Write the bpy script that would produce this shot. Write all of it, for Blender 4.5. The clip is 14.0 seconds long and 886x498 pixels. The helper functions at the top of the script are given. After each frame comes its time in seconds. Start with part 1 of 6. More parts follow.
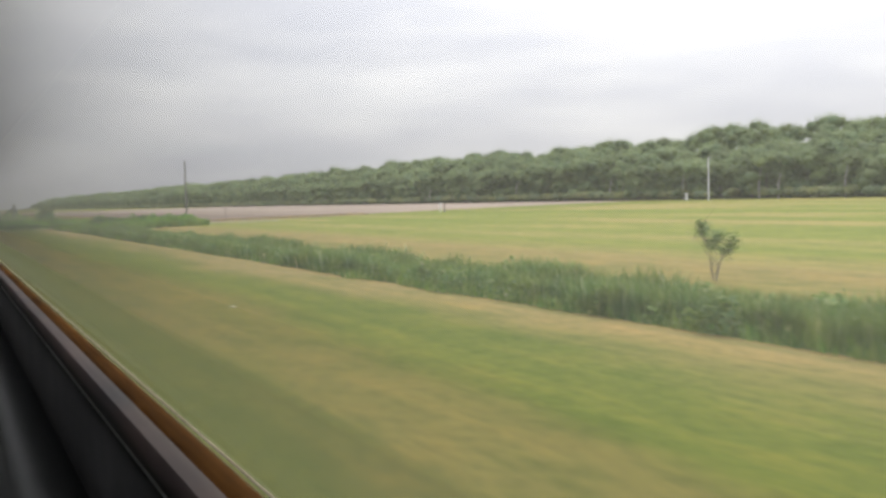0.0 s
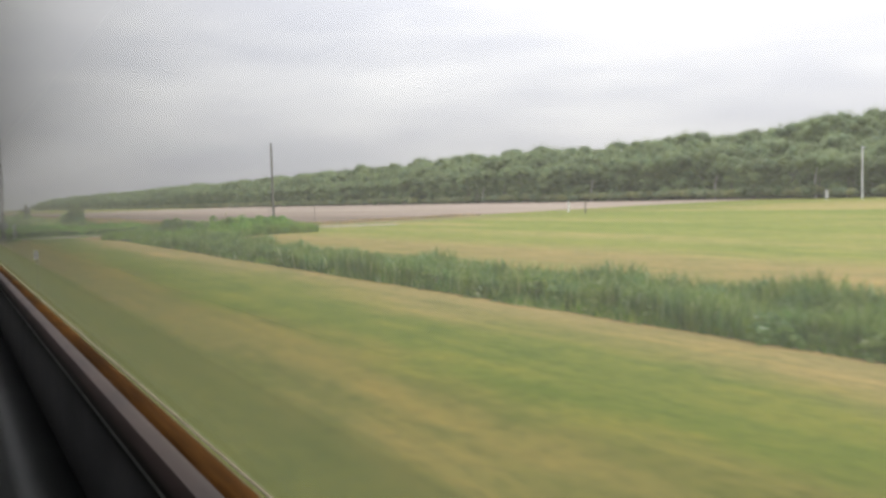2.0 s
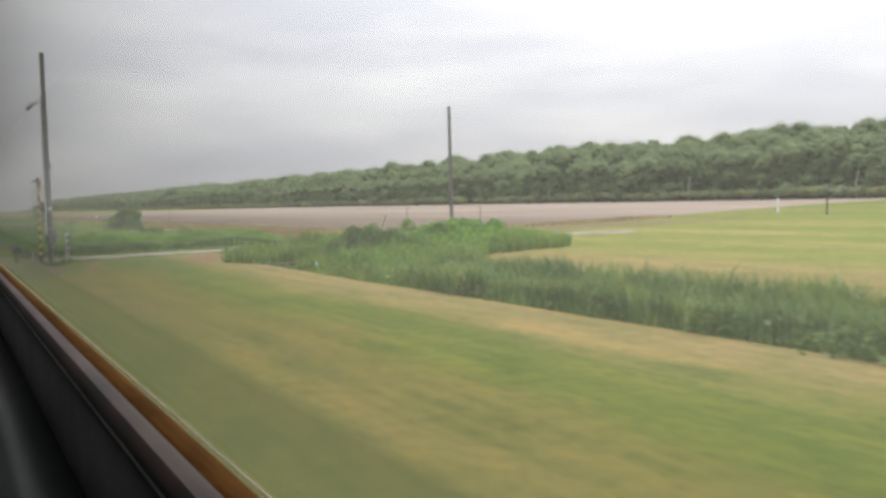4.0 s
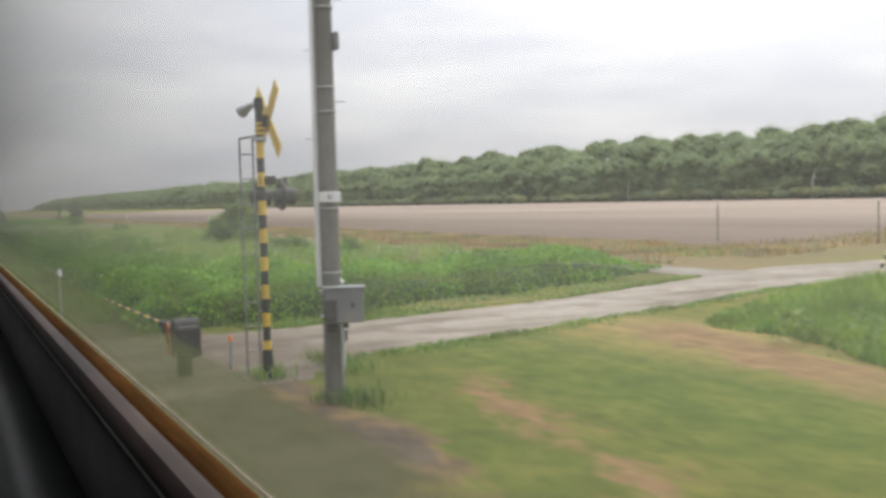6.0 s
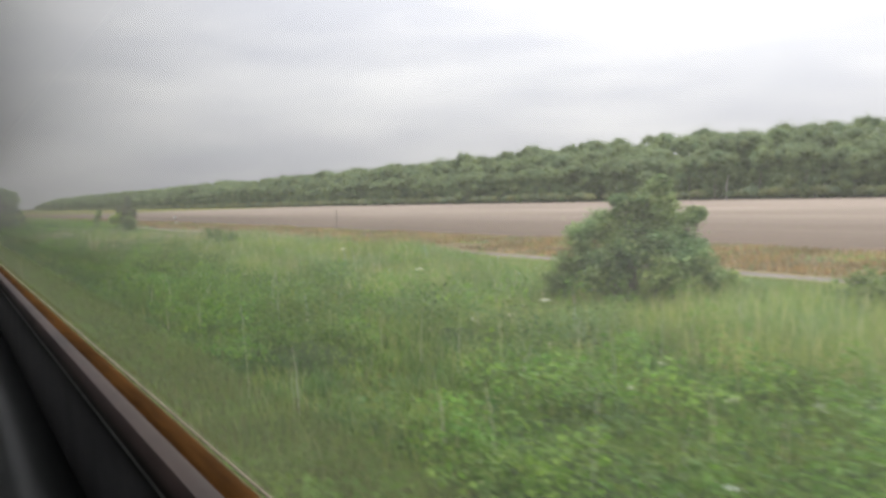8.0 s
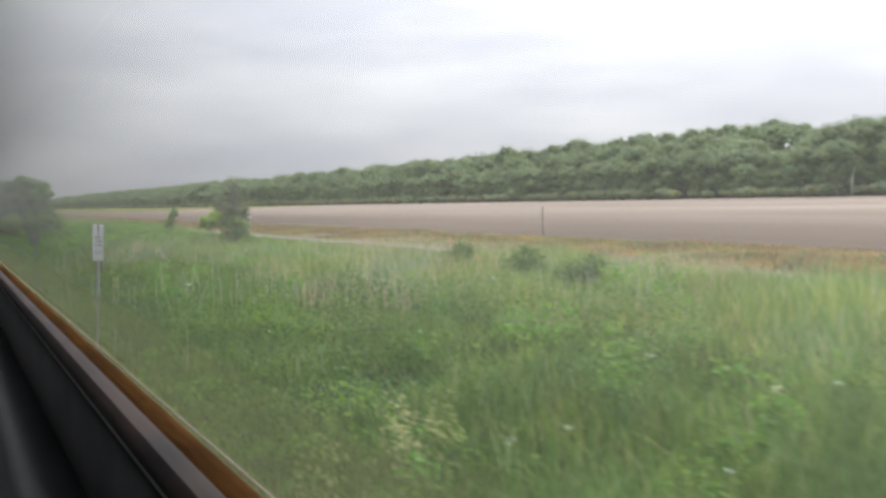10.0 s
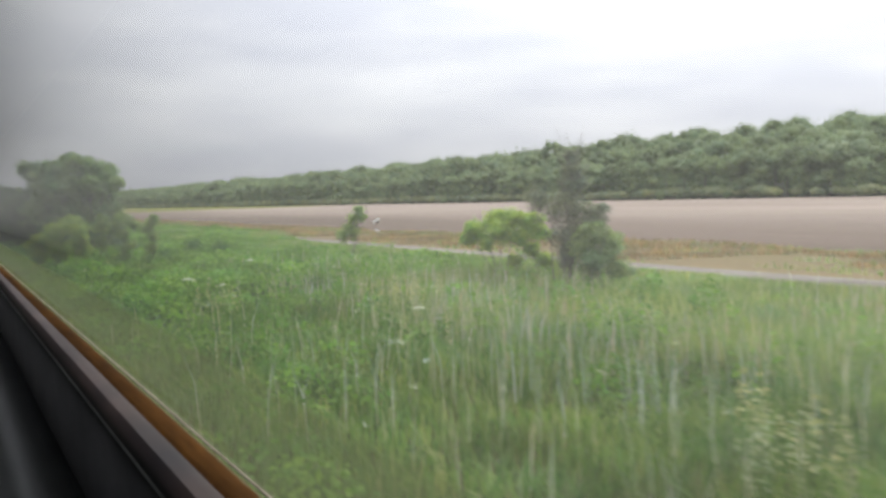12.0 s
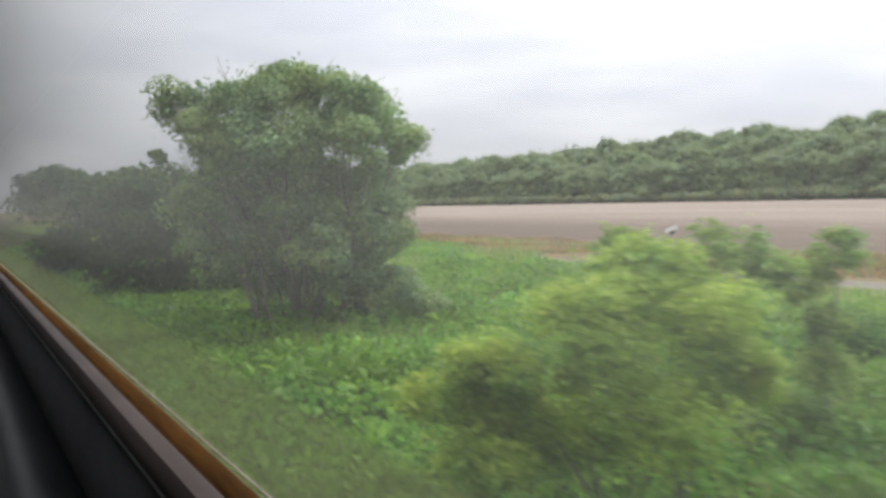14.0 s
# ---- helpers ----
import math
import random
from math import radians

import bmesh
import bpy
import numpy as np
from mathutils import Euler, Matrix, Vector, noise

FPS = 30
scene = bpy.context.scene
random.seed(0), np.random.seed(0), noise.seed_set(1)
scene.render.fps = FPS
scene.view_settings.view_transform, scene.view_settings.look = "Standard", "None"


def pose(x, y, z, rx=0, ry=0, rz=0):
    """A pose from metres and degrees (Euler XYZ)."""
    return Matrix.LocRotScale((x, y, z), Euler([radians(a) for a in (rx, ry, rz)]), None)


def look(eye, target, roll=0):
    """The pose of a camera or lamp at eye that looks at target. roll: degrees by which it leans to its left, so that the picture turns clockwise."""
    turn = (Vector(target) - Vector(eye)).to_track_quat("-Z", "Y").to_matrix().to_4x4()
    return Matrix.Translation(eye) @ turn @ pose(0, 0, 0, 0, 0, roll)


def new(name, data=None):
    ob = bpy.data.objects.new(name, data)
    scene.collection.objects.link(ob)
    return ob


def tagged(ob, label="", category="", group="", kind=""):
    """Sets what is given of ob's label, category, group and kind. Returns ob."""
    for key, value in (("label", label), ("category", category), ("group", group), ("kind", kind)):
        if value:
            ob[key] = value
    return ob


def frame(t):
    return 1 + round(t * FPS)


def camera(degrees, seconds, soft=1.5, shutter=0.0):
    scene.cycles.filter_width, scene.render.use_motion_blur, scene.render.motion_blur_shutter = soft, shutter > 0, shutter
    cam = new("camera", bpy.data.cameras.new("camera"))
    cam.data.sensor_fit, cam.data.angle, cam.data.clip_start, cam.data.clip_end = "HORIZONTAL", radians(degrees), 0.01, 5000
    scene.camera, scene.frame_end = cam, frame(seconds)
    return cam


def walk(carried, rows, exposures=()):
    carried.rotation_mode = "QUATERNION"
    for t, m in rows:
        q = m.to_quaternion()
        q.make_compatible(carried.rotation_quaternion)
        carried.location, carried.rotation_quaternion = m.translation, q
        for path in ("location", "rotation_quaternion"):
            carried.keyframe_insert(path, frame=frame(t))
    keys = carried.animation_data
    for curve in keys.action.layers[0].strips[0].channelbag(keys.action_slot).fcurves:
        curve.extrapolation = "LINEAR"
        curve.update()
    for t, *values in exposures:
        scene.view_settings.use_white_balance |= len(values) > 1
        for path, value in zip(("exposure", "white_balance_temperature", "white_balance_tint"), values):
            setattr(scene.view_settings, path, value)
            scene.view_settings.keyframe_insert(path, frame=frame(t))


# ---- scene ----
HFOV = 52.5
cam = camera(HFOV, 14.0, soft=3.2, shutter=0.18)

# The eye sits 2.5 m over the crossing's road and slides along +Y, looking out to the right.
PATH = [
    (0.0, -8.80, 29.11, -3.23, 1.48), (0.5, 0.41, 29.13, -3.22, 1.50), (1.0, 9.54, 29.21, -3.21, 1.50),
    (1.5, 18.57, 29.19, -3.22, 1.50), (2.0, 27.51, 29.21, -3.19, 1.50), (2.5, 36.36, 29.17, -3.19, 1.49),
    (3.0, 45.13, 29.18, -3.15, 1.50), (5.5, 87.60, 29.19, -3.13, 1.49), (6.0, 95.82, 29.20, -3.15, 1.50),
    (6.5, 103.96, 29.14, -3.20, 1.50), (7.0, 112.00, 29.14, -3.16, 1.49), (7.5, 119.96, 29.20, -3.12, 1.50),
    (8.0, 127.82, 29.21, -3.17, 1.50), (10.5, 165.80, 29.15, -3.27, 1.50), (11.0, 173.13, 29.14, -3.29, 1.50),
    (11.5, 180.36, 29.25, -3.21, 1.51), (12.0, 187.51, 29.28, -3.24, 1.49), (12.5, 194.57, 29.24, -3.17, 1.49),
    (13.0, 201.54, 29.19, -3.08, 1.50), (13.5, 208.41, 29.14, -3.13, 1.50), (14.0, 215.20, 29.11, -3.08, 1.49),
]
EYE = 2.5
walk(cam, [(t, pose(0, y, EYE, 90 + p, r, -w)) for t, y, w, p, r in PATH], exposures=[(0.0, 0.0, 6650, 10), (8.2, 0.0, 6650, 10), (10.3, 0.07, 6420, 10), (14.0, 0.07, 6420, 10)])

# ---- light ----
world = bpy.data.worlds.new("overcast_sky")
scene.world = world
world.use_nodes = True
wn, wl = world.node_tree.nodes, world.node_tree.links
wn.clear()
w_out = wn.new("ShaderNodeOutputWorld")
w_bg = wn.new("ShaderNodeBackground")
w_sky = wn.new("ShaderNodeTexSky")
w_sky.sky_type, w_sky.sun_disc = "NISHITA", False
w_sky.sun_elevation, w_sky.sun_rotation = radians(52), radians(62)
w_sky.air_density, w_sky.dust_density = 1.0, 4.0
w_co = wn.new("ShaderNodeTexCoord")
w_sep = wn.new("ShaderNodeSeparateXYZ")
wl.new(w_co.outputs["Generated"], w_sep.inputs[0])
w_map = wn.new("ShaderNodeMapping")
w_map.inputs["Scale"].default_value = (1.6, 1.6, 7.5)
w_map.inputs["Rotation"].default_value = (0, 0, radians(20))
wl.new(w_co.outputs["Generated"], w_map.inputs["Vector"])
w_no = wn.new("ShaderNodeTexNoise")
w_no.inputs["Scale"].default_value, w_no.inputs["Detail"].default_value = 1.7, 5.0
w_no.inputs["Roughness"].default_value = 0.5
wl.new(w_map.outputs[0], w_no.inputs["Vector"])
w_rp = wn.new("ShaderNodeValToRGB")
w_rp.color_ramp.elements[0].position, w_rp.color_ramp.elements[0].color = 0.36, (0.68, 0.695, 0.775, 1)
w_rp.color_ramp.elements[1].position, w_rp.color_ramp.elements[1].color = 0.64, (0.925, 0.928, 0.965, 1)
wl.new(w_no.outputs["Fac"], w_rp.inputs[0])
# an overcast dome is brighter towards the zenith
w_el = wn.new("ShaderNodeMapRange")
w_el.inputs["From Min"].default_value, w_el.inputs["From Max"].default_value = 0.0, 1.0
w_el.inputs["To Min"].default_value, w_el.inputs["To Max"].default_value = 0.80, 4.2
wl.new(w_sep.outputs["Z"], w_el.inputs["Value"])
# and on the side where the sun stands behind the cloud
w_dot = wn.new("ShaderNodeVectorMath")
w_dot.operation = "DOT_PRODUCT"
w_dot.inputs[1].default_value = (0.86, 0.28, 0.42)
wl.new(w_co.outputs["Generated"], w_dot.inputs[0])
w_side = wn.new("ShaderNodeMapRange")
w_side.inputs["From Min"].default_value, w_side.inputs["From Max"].default_value = 0.3, 0.95
w_side.inputs["To Min"].default_value, w_side.inputs["To Max"].default_value = 0.80, 1.18
wl.new(w_dot.outputs["Value"], w_side.inputs["Value"])
w_amt = wn.new("ShaderNodeMath")
w_amt.operation = "MULTIPLY"
wl.new(w_el.outputs[0], w_amt.inputs[0])
wl.new(w_side.outputs[0], w_amt.inputs[1])
w_mul = wn.new("ShaderNodeVectorMath")
w_mul.operation = "SCALE"
wl.new(w_rp.outputs[0], w_mul.inputs[0])
wl.new(w_amt.outputs[0], w_mul.inputs["Scale"])
w_ss = wn.new("ShaderNodeVectorMath")
w_ss.operation = "SCALE"
w_ss.inputs["Scale"].default_value = 0.10
wl.new(w_sky.outputs[0], w_ss.inputs[0])
w_mix = wn.new("ShaderNodeMix")
w_mix.data_type = "RGBA"
w_mix.inputs[0].default_value = 0.9
wl.new(w_ss.outputs[0], w_mix.inputs[6])
wl.new(w_mul.outputs[0], w_mix.inputs[7])
wl.new(w_mix.outputs[2], w_bg.inputs["Color"])
w_bg.inputs["Strength"].default_value = 1.0
wl.new(w_bg.outputs[0], w_out.inputs[0])

sun_data = bpy.data.lights.new("sun", "SUN")
sun_data.energy, sun_data.angle, sun_data.color = 1.5, radians(25), (1.0, 0.97, 0.92)
sun = new("sun", sun_data)
sun.matrix_world = look((60, 30, 80), (0, 0, 0))


# ---- materials ----
def nodes_of(name):
    m = bpy.data.materials.new(name)
    m.use_nodes = True
    n, l = m.node_tree.nodes, m.node_tree.links
    return m, n, l, n["Principled BSDF"]


def ramp(n, stops):
    r = n.new("ShaderNodeValToRGB")
    el = r.color_ramp.elements
    while len(el) < len(stops):
        el.new(0.5)
    for e, (p, c) in zip(el, stops):
        e.position, e.color = p, (*c, 1)
    return r


def noise_tex(n, l, scale, stretch=(1, 1, 1), detail=4.0, rough=0.55, turn=0.0, coord="Object"):
    co = n.new("ShaderNodeTexCoord")
    mp = n.new("ShaderNodeMapping")
    mp.inputs["Scale"].default_value = stretch
    mp.inputs["Rotation"].default_value = (0, 0, turn)
    l.new(co.outputs[coord], mp.inputs["Vector"])
    t = n.new("ShaderNodeTexNoise")
    t.inputs["Scale"].default_value, t.inputs["Detail"].default_value = scale, detail
    t.inputs["Roughness"].default_value = rough
    l.new(mp.outputs[0], t.inputs["Vector"])
    return t


def blend(n, l, a, b, fac, mode="MIX"):
    m = n.new("ShaderNodeMix")
    m.data_type, m.blend_type = "RGBA", mode
    for sock, v in ((m.inputs[0], fac), (m.inputs[6], a), (m.inputs[7], b)):
        if isinstance(v, (int, float)):
            sock.default_value = v
        elif isinstance(v, tuple):
            sock.default_value = (*v, 1)
        else:
            l.new(v, sock)
    return m.outputs[2]


def surface(name, stops, scale, stretch=(1, 1, 1), fine=0.0, rough=0.8, metal=0.0, bump=0.2, bump_scale=None, dirt=None, spec=0.4):
    """A two-scale procedural surface: broad colour, fine grain and a bump."""
    m, n, l, b = nodes_of(name)
    t = noise_tex(n, l, scale, stretch)
    r = ramp(n, stops)
    l.new(t.outputs["Fac"], r.inputs[0])
    col = r.outputs[0]
    g = noise_tex(n, l, bump_scale or scale * 9, stretch, 3.0, 0.6)
    if fine:
        gr = ramp(n, [(0.3, (1 - fine,) * 3), (0.7, (1.0, 1.0, 1.0))])
        l.new(g.outputs["Fac"], gr.inputs[0])
        col = blend(n, l, col, gr.outputs[0], 1.0, "MULTIPLY")
    if dirt:
        d = noise_tex(n, l, scale * 0.6, (1, 1, 1), 5.0, 0.65)
        dr = ramp(n, [(0.5, (0, 0, 0)), (0.68, (1, 1, 1))])
        l.new(d.outputs["Fac"], dr.inputs[0])
        col = blend(n, l, col, dirt, dr.outputs[0])
    l.new(col, b.inputs["Base Color"])
    b.inputs["Roughness"].default_value, b.inputs["Metallic"].default_value = rough, metal
    b.inputs["Specular IOR Level"].default_value = spec
    if bump:
        bp = n.new("ShaderNodeBump")
        bp.inputs["Strength"].default_value, bp.inputs["Distance"].default_value = bump, 0.02
        l.new(g.outputs["Fac"], bp.inputs["Height"])
        l.new(bp.outputs[0], b.inputs["Normal"])
    return m


def foliage(name, stops, through_light=0.3, patch=0.12, patch_dark=0.6, hue=1.0, hue_scale=1.7):
    """Leaves and blades: a colour per leaf, broad patches, and light that passes through."""
    m, n, l, b = nodes_of(name)
    g = n.new("ShaderNodeNewGeometry")
    r = ramp(n, stops)
    l.new(g.outputs["Random Per Island"], r.inputs[0])
    t = noise_tex(n, l, patch, (1, 1, 1), 3.0)
    tr = ramp(n, [(0.35, (patch_dark, patch_dark, patch_dark)), (0.65, (1, 1, 1))])
    l.new(t.outputs["Fac"], tr.inputs[0])
    col = blend(n, l, r.outputs[0], tr.outputs[0], 1.0, "MULTIPLY")
    # cooler and yellower drifts
    h = noise_tex(n, l, patch * hue_scale, (1, 1, 1), 2.0)
    hr = ramp(n, [(0.36, (1 - 0.14 * hue, 1.0, 1 + 0.20 * hue)), (0.5, (1, 1, 1)), (0.64, (1 + 0.12 * hue, 1 + 0.06 * hue, 1 - 0.12 * hue))])
    l.new(h.outputs["Fac"], hr.inputs[0])
    col = blend(n, l, col, hr.outputs[0], 1.0, "MULTIPLY")
    l.new(col, b.inputs["Base Color"])
    b.inputs["Roughness"].default_value, b.inputs["Specular IOR Level"].default_value = 0.6, 0.25
    tl = n.new("ShaderNodeBsdfTranslucent")
    l.new(col, tl.inputs["Color"])
    mx = n.new("ShaderNodeMixShader")
    mx.inputs[0].default_value = through_light
    l.new(b.outputs[0], mx.inputs[1])
    l.new(tl.outputs[0], mx.inputs[2])
    l.new(mx.outputs[0], n["Material Output"].inputs["Surface"])
    return m


def math_node(n, l, op, a, c=None):
    m = n.new("ShaderNodeMath")
    m.operation = op
    for s, v in zip(m.inputs, (a, c)):
        if isinstance(v, (int, float)):
            s.default_value = v
        elif v is not None:
            l.new(v, s)
    return m.outputs[0]


def meadow_colour(n, l):
    """Swathes of green and straw lying along the line, their rims wavering, mottled with tufts and thin places."""
    co = n.new("ShaderNodeTexCoord")
    sp = n.new("ShaderNodeSeparateXYZ")
    l.new(co.outputs["Object"], sp.inputs[0])
    warp = noise_tex(n, l, 0.22, (1.0, 0.28, 1), 5.0, 0.6)
    shift = math_node(n, l, "MULTIPLY", math_node(n, l, "SUBTRACT", warp.outputs["Fac"], 0.5), 6.0)
    place = math_node(n, l, "DIVIDE", math_node(n, l, "ADD", sp.outputs["X"], shift), 40.0)
    r1 = ramp(n, [(0.06, (0.104, 0.116, 0.022)), (0.105, (0.130, 0.120, 0.034)), (0.145, (0.128, 0.120, 0.032)), (0.178, (0.096, 0.120, 0.018)), (0.215, (0.102, 0.124, 0.020)),
                  (0.250, (0.182, 0.156, 0.058)), (0.292, (0.208, 0.170, 0.076)), (0.36, (0.120, 0.128, 0.026)), (0.46, (0.165, 0.150, 0.048)), (0.51, (0.172, 0.146, 0.050)),
                  (0.585, (0.190, 0.154, 0.060)), (0.64, (0.175, 0.162, 0.052)), (0.74, (0.128, 0.156, 0.026)), (0.84, (0.180, 0.172, 0.056)), (1.0, (0.150, 0.168, 0.036))])
    l.new(place, r1.inputs[0])
    far = ramp(n, [(0.36, (0.118, 0.154, 0.024)), (0.52, (0.150, 0.168, 0.036)), (0.62, (0.225, 0.190, 0.076))])
    wide = noise_tex(n, l, 0.10, (1.0, 0.16, 1), 4.0, 0.55)
    l.new(wide.outputs["Fac"], far.inputs[0])
    col = blend(n, l, r1.outputs[0], far.outputs[0], along(n, l, "X", 29, 38))
    mid = noise_tex(n, l, 0.8, (1.0, 0.45, 1), 7.0, 0.70)
    r2 = ramp(n, [(0.30, (0.62, 0.76, 0.56)), (0.50, (0.96, 0.98, 0.94)), (0.62, (1.10, 1.04, 1.0)), (0.74, (1.42, 1.20, 1.08))])
    l.new(mid.outputs["Fac"], r2.inputs[0])
    col = blend(n, l, col, r2.outputs[0], 1.0, "MULTIPLY")
    # mowing streaks along the line
    mow = noise_tex(n, l, 1.7, (1.0, 0.05, 1), 4.0, 0.6)
    r3 = ramp(n, [(0.36, (0.84, 0.90, 0.80)), (0.52, (1.0, 1.0, 1.0)), (0.68, (1.20, 1.10, 1.08))])
    l.new(mow.outputs["Fac"], r3.inputs[0])
    return blend(n, l, col, r3.outputs[0], 1.0, "MULTIPLY")


def along(n, l, axis, a, b):
    """0 to 1 as the plan's x or y goes from a to b."""
    co = n.new("ShaderNodeTexCoord")
    sp = n.new("ShaderNodeSeparateXYZ")
    l.new(co.outputs["Object"], sp.inputs[0])
    mr = n.new("ShaderNodeMapRange")
    mr.inputs["From Min"].default_value, mr.inputs["From Max"].default_value = a, b
    l.new(sp.outputs[axis], mr.inputs["Value"])
    return mr.outputs[0]


def band_mask(n, l, ax, ay, c, half, y0, y1, ragged, weight=1.2):
    """1 inside the band |ax x + ay y + c| < half between y0 and y1, with a ragged, soft rim."""
    co = n.new("ShaderNodeTexCoord")
    dot = n.new("ShaderNodeVectorMath")
    dot.operation = "DOT_PRODUCT"
    dot.inputs[1].default_value = (ax, ay, 0)
    l.new(co.outputs["Object"], dot.inputs[0])
    off = math_node(n, l, "ABSOLUTE", math_node(n, l, "ADD", dot.outputs["Value"], c))
    inside = math_node(n, l, "SUBTRACT", 1.0, math_node(n, l, "DIVIDE", off, half))
    ends = math_node(n, l, "MULTIPLY", along(n, l, "Y", y0, y0 + 2.5), along(n, l, "Y", y1, y1 - 1.5))
    lift = math_node(n, l, "ADD", math_node(n, l, "MULTIPLY", math_node(n, l, "SUBTRACT", ragged, 0.5), 5.0), math_node(n, l, "MULTIPLY", inside, weight))
    mr = n.new("ShaderNodeMapRange")
    mr.interpolation_type = "SMOOTHSTEP"
    mr.inputs["From Min"].default_value, mr.inputs["From Max"].default_value = 0.0, 0.75
    l.new(lift, mr.inputs["Value"])
    return math_node(n, l, "MULTIPLY", mr.outputs[0], ends)


def ground_material():
    m, n, l, b = nodes_of("mown_grassland")
    col = meadow_colour(n, l)
    fine = noise_tex(n, l, 4.5, (1, 0.6, 1), 6.0, 0.68)
    r3 = ramp(n, [(0.3, (0.70, 0.74, 0.66)), (0.5, (0.96, 0.96, 0.94)), (0.7, (1.16, 1.10, 1.05))])
    l.new(fine.outputs["Fac"], r3.inputs[0])
    col = blend(n, l, col, r3.outputs[0], 1.0, "MULTIPLY")
    # an ungrazed, paler ley beyond the ditch, as far as the road
    both = n.new("ShaderNodeMath")
    both.operation = "MULTIPLY"
    l.new(along(n, l, "X", 15, 24), both.inputs[0])
    l.new(along(n, l, "Y", 118, 112), both.inputs[1])
    ley = both.outputs[0]
    col = blend(n, l, col, blend(n, l, col, (1.12, 1.12, 1.1), 1.0, "MULTIPLY"), ley)
    # thicker, greener turf by the crossing
    turf = n.new("ShaderNodeMath")
    turf.operation = "MULTIPLY"
    l.new(along(n, l, "X", 11.0, 8.5), turf.inputs[0])
    l.new(math_node(n, l, "MULTIPLY", along(n, l, "Y", 97, 102), along(n, l, "X", -2.0, 0.0)), turf.inputs[1])
    tufts = noise_tex(n, l, 1.3, (1, 0.7, 1), 5.0, 0.65)
    green = ramp(n, [(0.32, (0.040, 0.068, 0.012)), (0.52, (0.072, 0.104, 0.020)), (0.70, (0.125, 0.135, 0.036))])
    l.new(tufts.outputs["Fac"], green.inputs[0])
    thick = blend(n, l, blend(n, l, r3.outputs[0], green.outputs[0], 1.0, "MULTIPLY"), col, 0.30)
    col = blend(n, l, col, thick, turf.outputs[0])
    # the tall meadow's shade put into the ground colour, dry brown earth between the track and the field
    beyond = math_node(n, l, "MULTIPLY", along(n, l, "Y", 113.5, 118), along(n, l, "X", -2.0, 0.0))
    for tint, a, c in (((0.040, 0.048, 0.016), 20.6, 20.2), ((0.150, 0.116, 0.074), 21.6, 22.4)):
        part_of = n.new("ShaderNodeMath")
        part_of.operation = "MULTIPLY"
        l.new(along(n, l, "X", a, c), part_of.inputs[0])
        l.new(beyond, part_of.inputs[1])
        if a > 21:
            lim = n.new("ShaderNodeMath")
            lim.operation = "MULTIPLY"
            l.new(part_of.outputs[0], lim.inputs[0])
            l.new(along(n, l, "X", 62, 50), lim.inputs[1])
            part_of = lim
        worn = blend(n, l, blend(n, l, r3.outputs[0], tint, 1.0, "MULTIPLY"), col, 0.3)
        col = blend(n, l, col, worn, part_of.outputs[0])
    # worn, bare places: a strip across the turf, the foot of the signal, the ditch side
    ragged = noise_tex(n, l, 0.9, (1, 0.6, 1), 6.0, 0.68)
    soil = noise_tex(n, l, 2.2, (1, 0.7, 1), 5.0, 0.62)
    brown = ramp(n, [(0.3, (0.120, 0.082, 0.042)), (0.55, (0.180, 0.122, 0.062)), (0.75, (0.25, 0.172, 0.092))])
    l.new(soil.outputs["Fac"], brown.inputs[0])
    for ax, ay, c, half, y0, y1, weight in ((1.0, -0.20, 15.06, 0.50, 99.0, 107.2, 0.6), (1.0, 0.0, -2.7, 1.7, 101.0, 115.0, 2.6), (1.0, -0.25, 15.45, 0.95, 101.5, 109.5, 1.6), (1.0, 0.0, -17.0, 3.2, 121.5, 128.0, 2.6)):
        bare = band_mask(n, l, ax, ay, c, half, y0, y1, ragged.outputs["Fac"], weight)
        col = blend(n, l, col, brown.outputs[0], bare)
    # dark cinder and mud beside the rails at the crossing
    mud = ramp(n, [(0.3, (0.050, 0.041, 0.030)), (0.7, (0.098, 0.080, 0.060))])
    l.new(soil.outputs["Fac"], mud.inputs[0])
    col = blend(n, l, col, mud.outputs[0], band_mask(n, l, 1.0, 0.0, -2.0, 2.3, 98.0, 117.0, ragged.outputs["Fac"], 2.2))
    # leaf litter under the wood, its colour darkened to stand in for the canopy's shade
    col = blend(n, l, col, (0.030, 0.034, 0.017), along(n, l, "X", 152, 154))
    col = blend(n, l, col, (0.99, 0.94, 0.88), 1.0, "MULTIPLY")
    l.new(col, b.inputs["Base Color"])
    b.inputs["Roughness"].default_value, b.inputs["Specular IOR Level"].default_value = 0.95, 0.1
    bp = n.new("ShaderNodeBump")
    bp.inputs["Strength"].default_value, bp.inputs["Distance"].default_value = 0.25, 0.04
    l.new(fine.outputs["Fac"], bp.inputs["Height"])
    l.new(bp.outputs[0], b.inputs["Normal"])
    return m


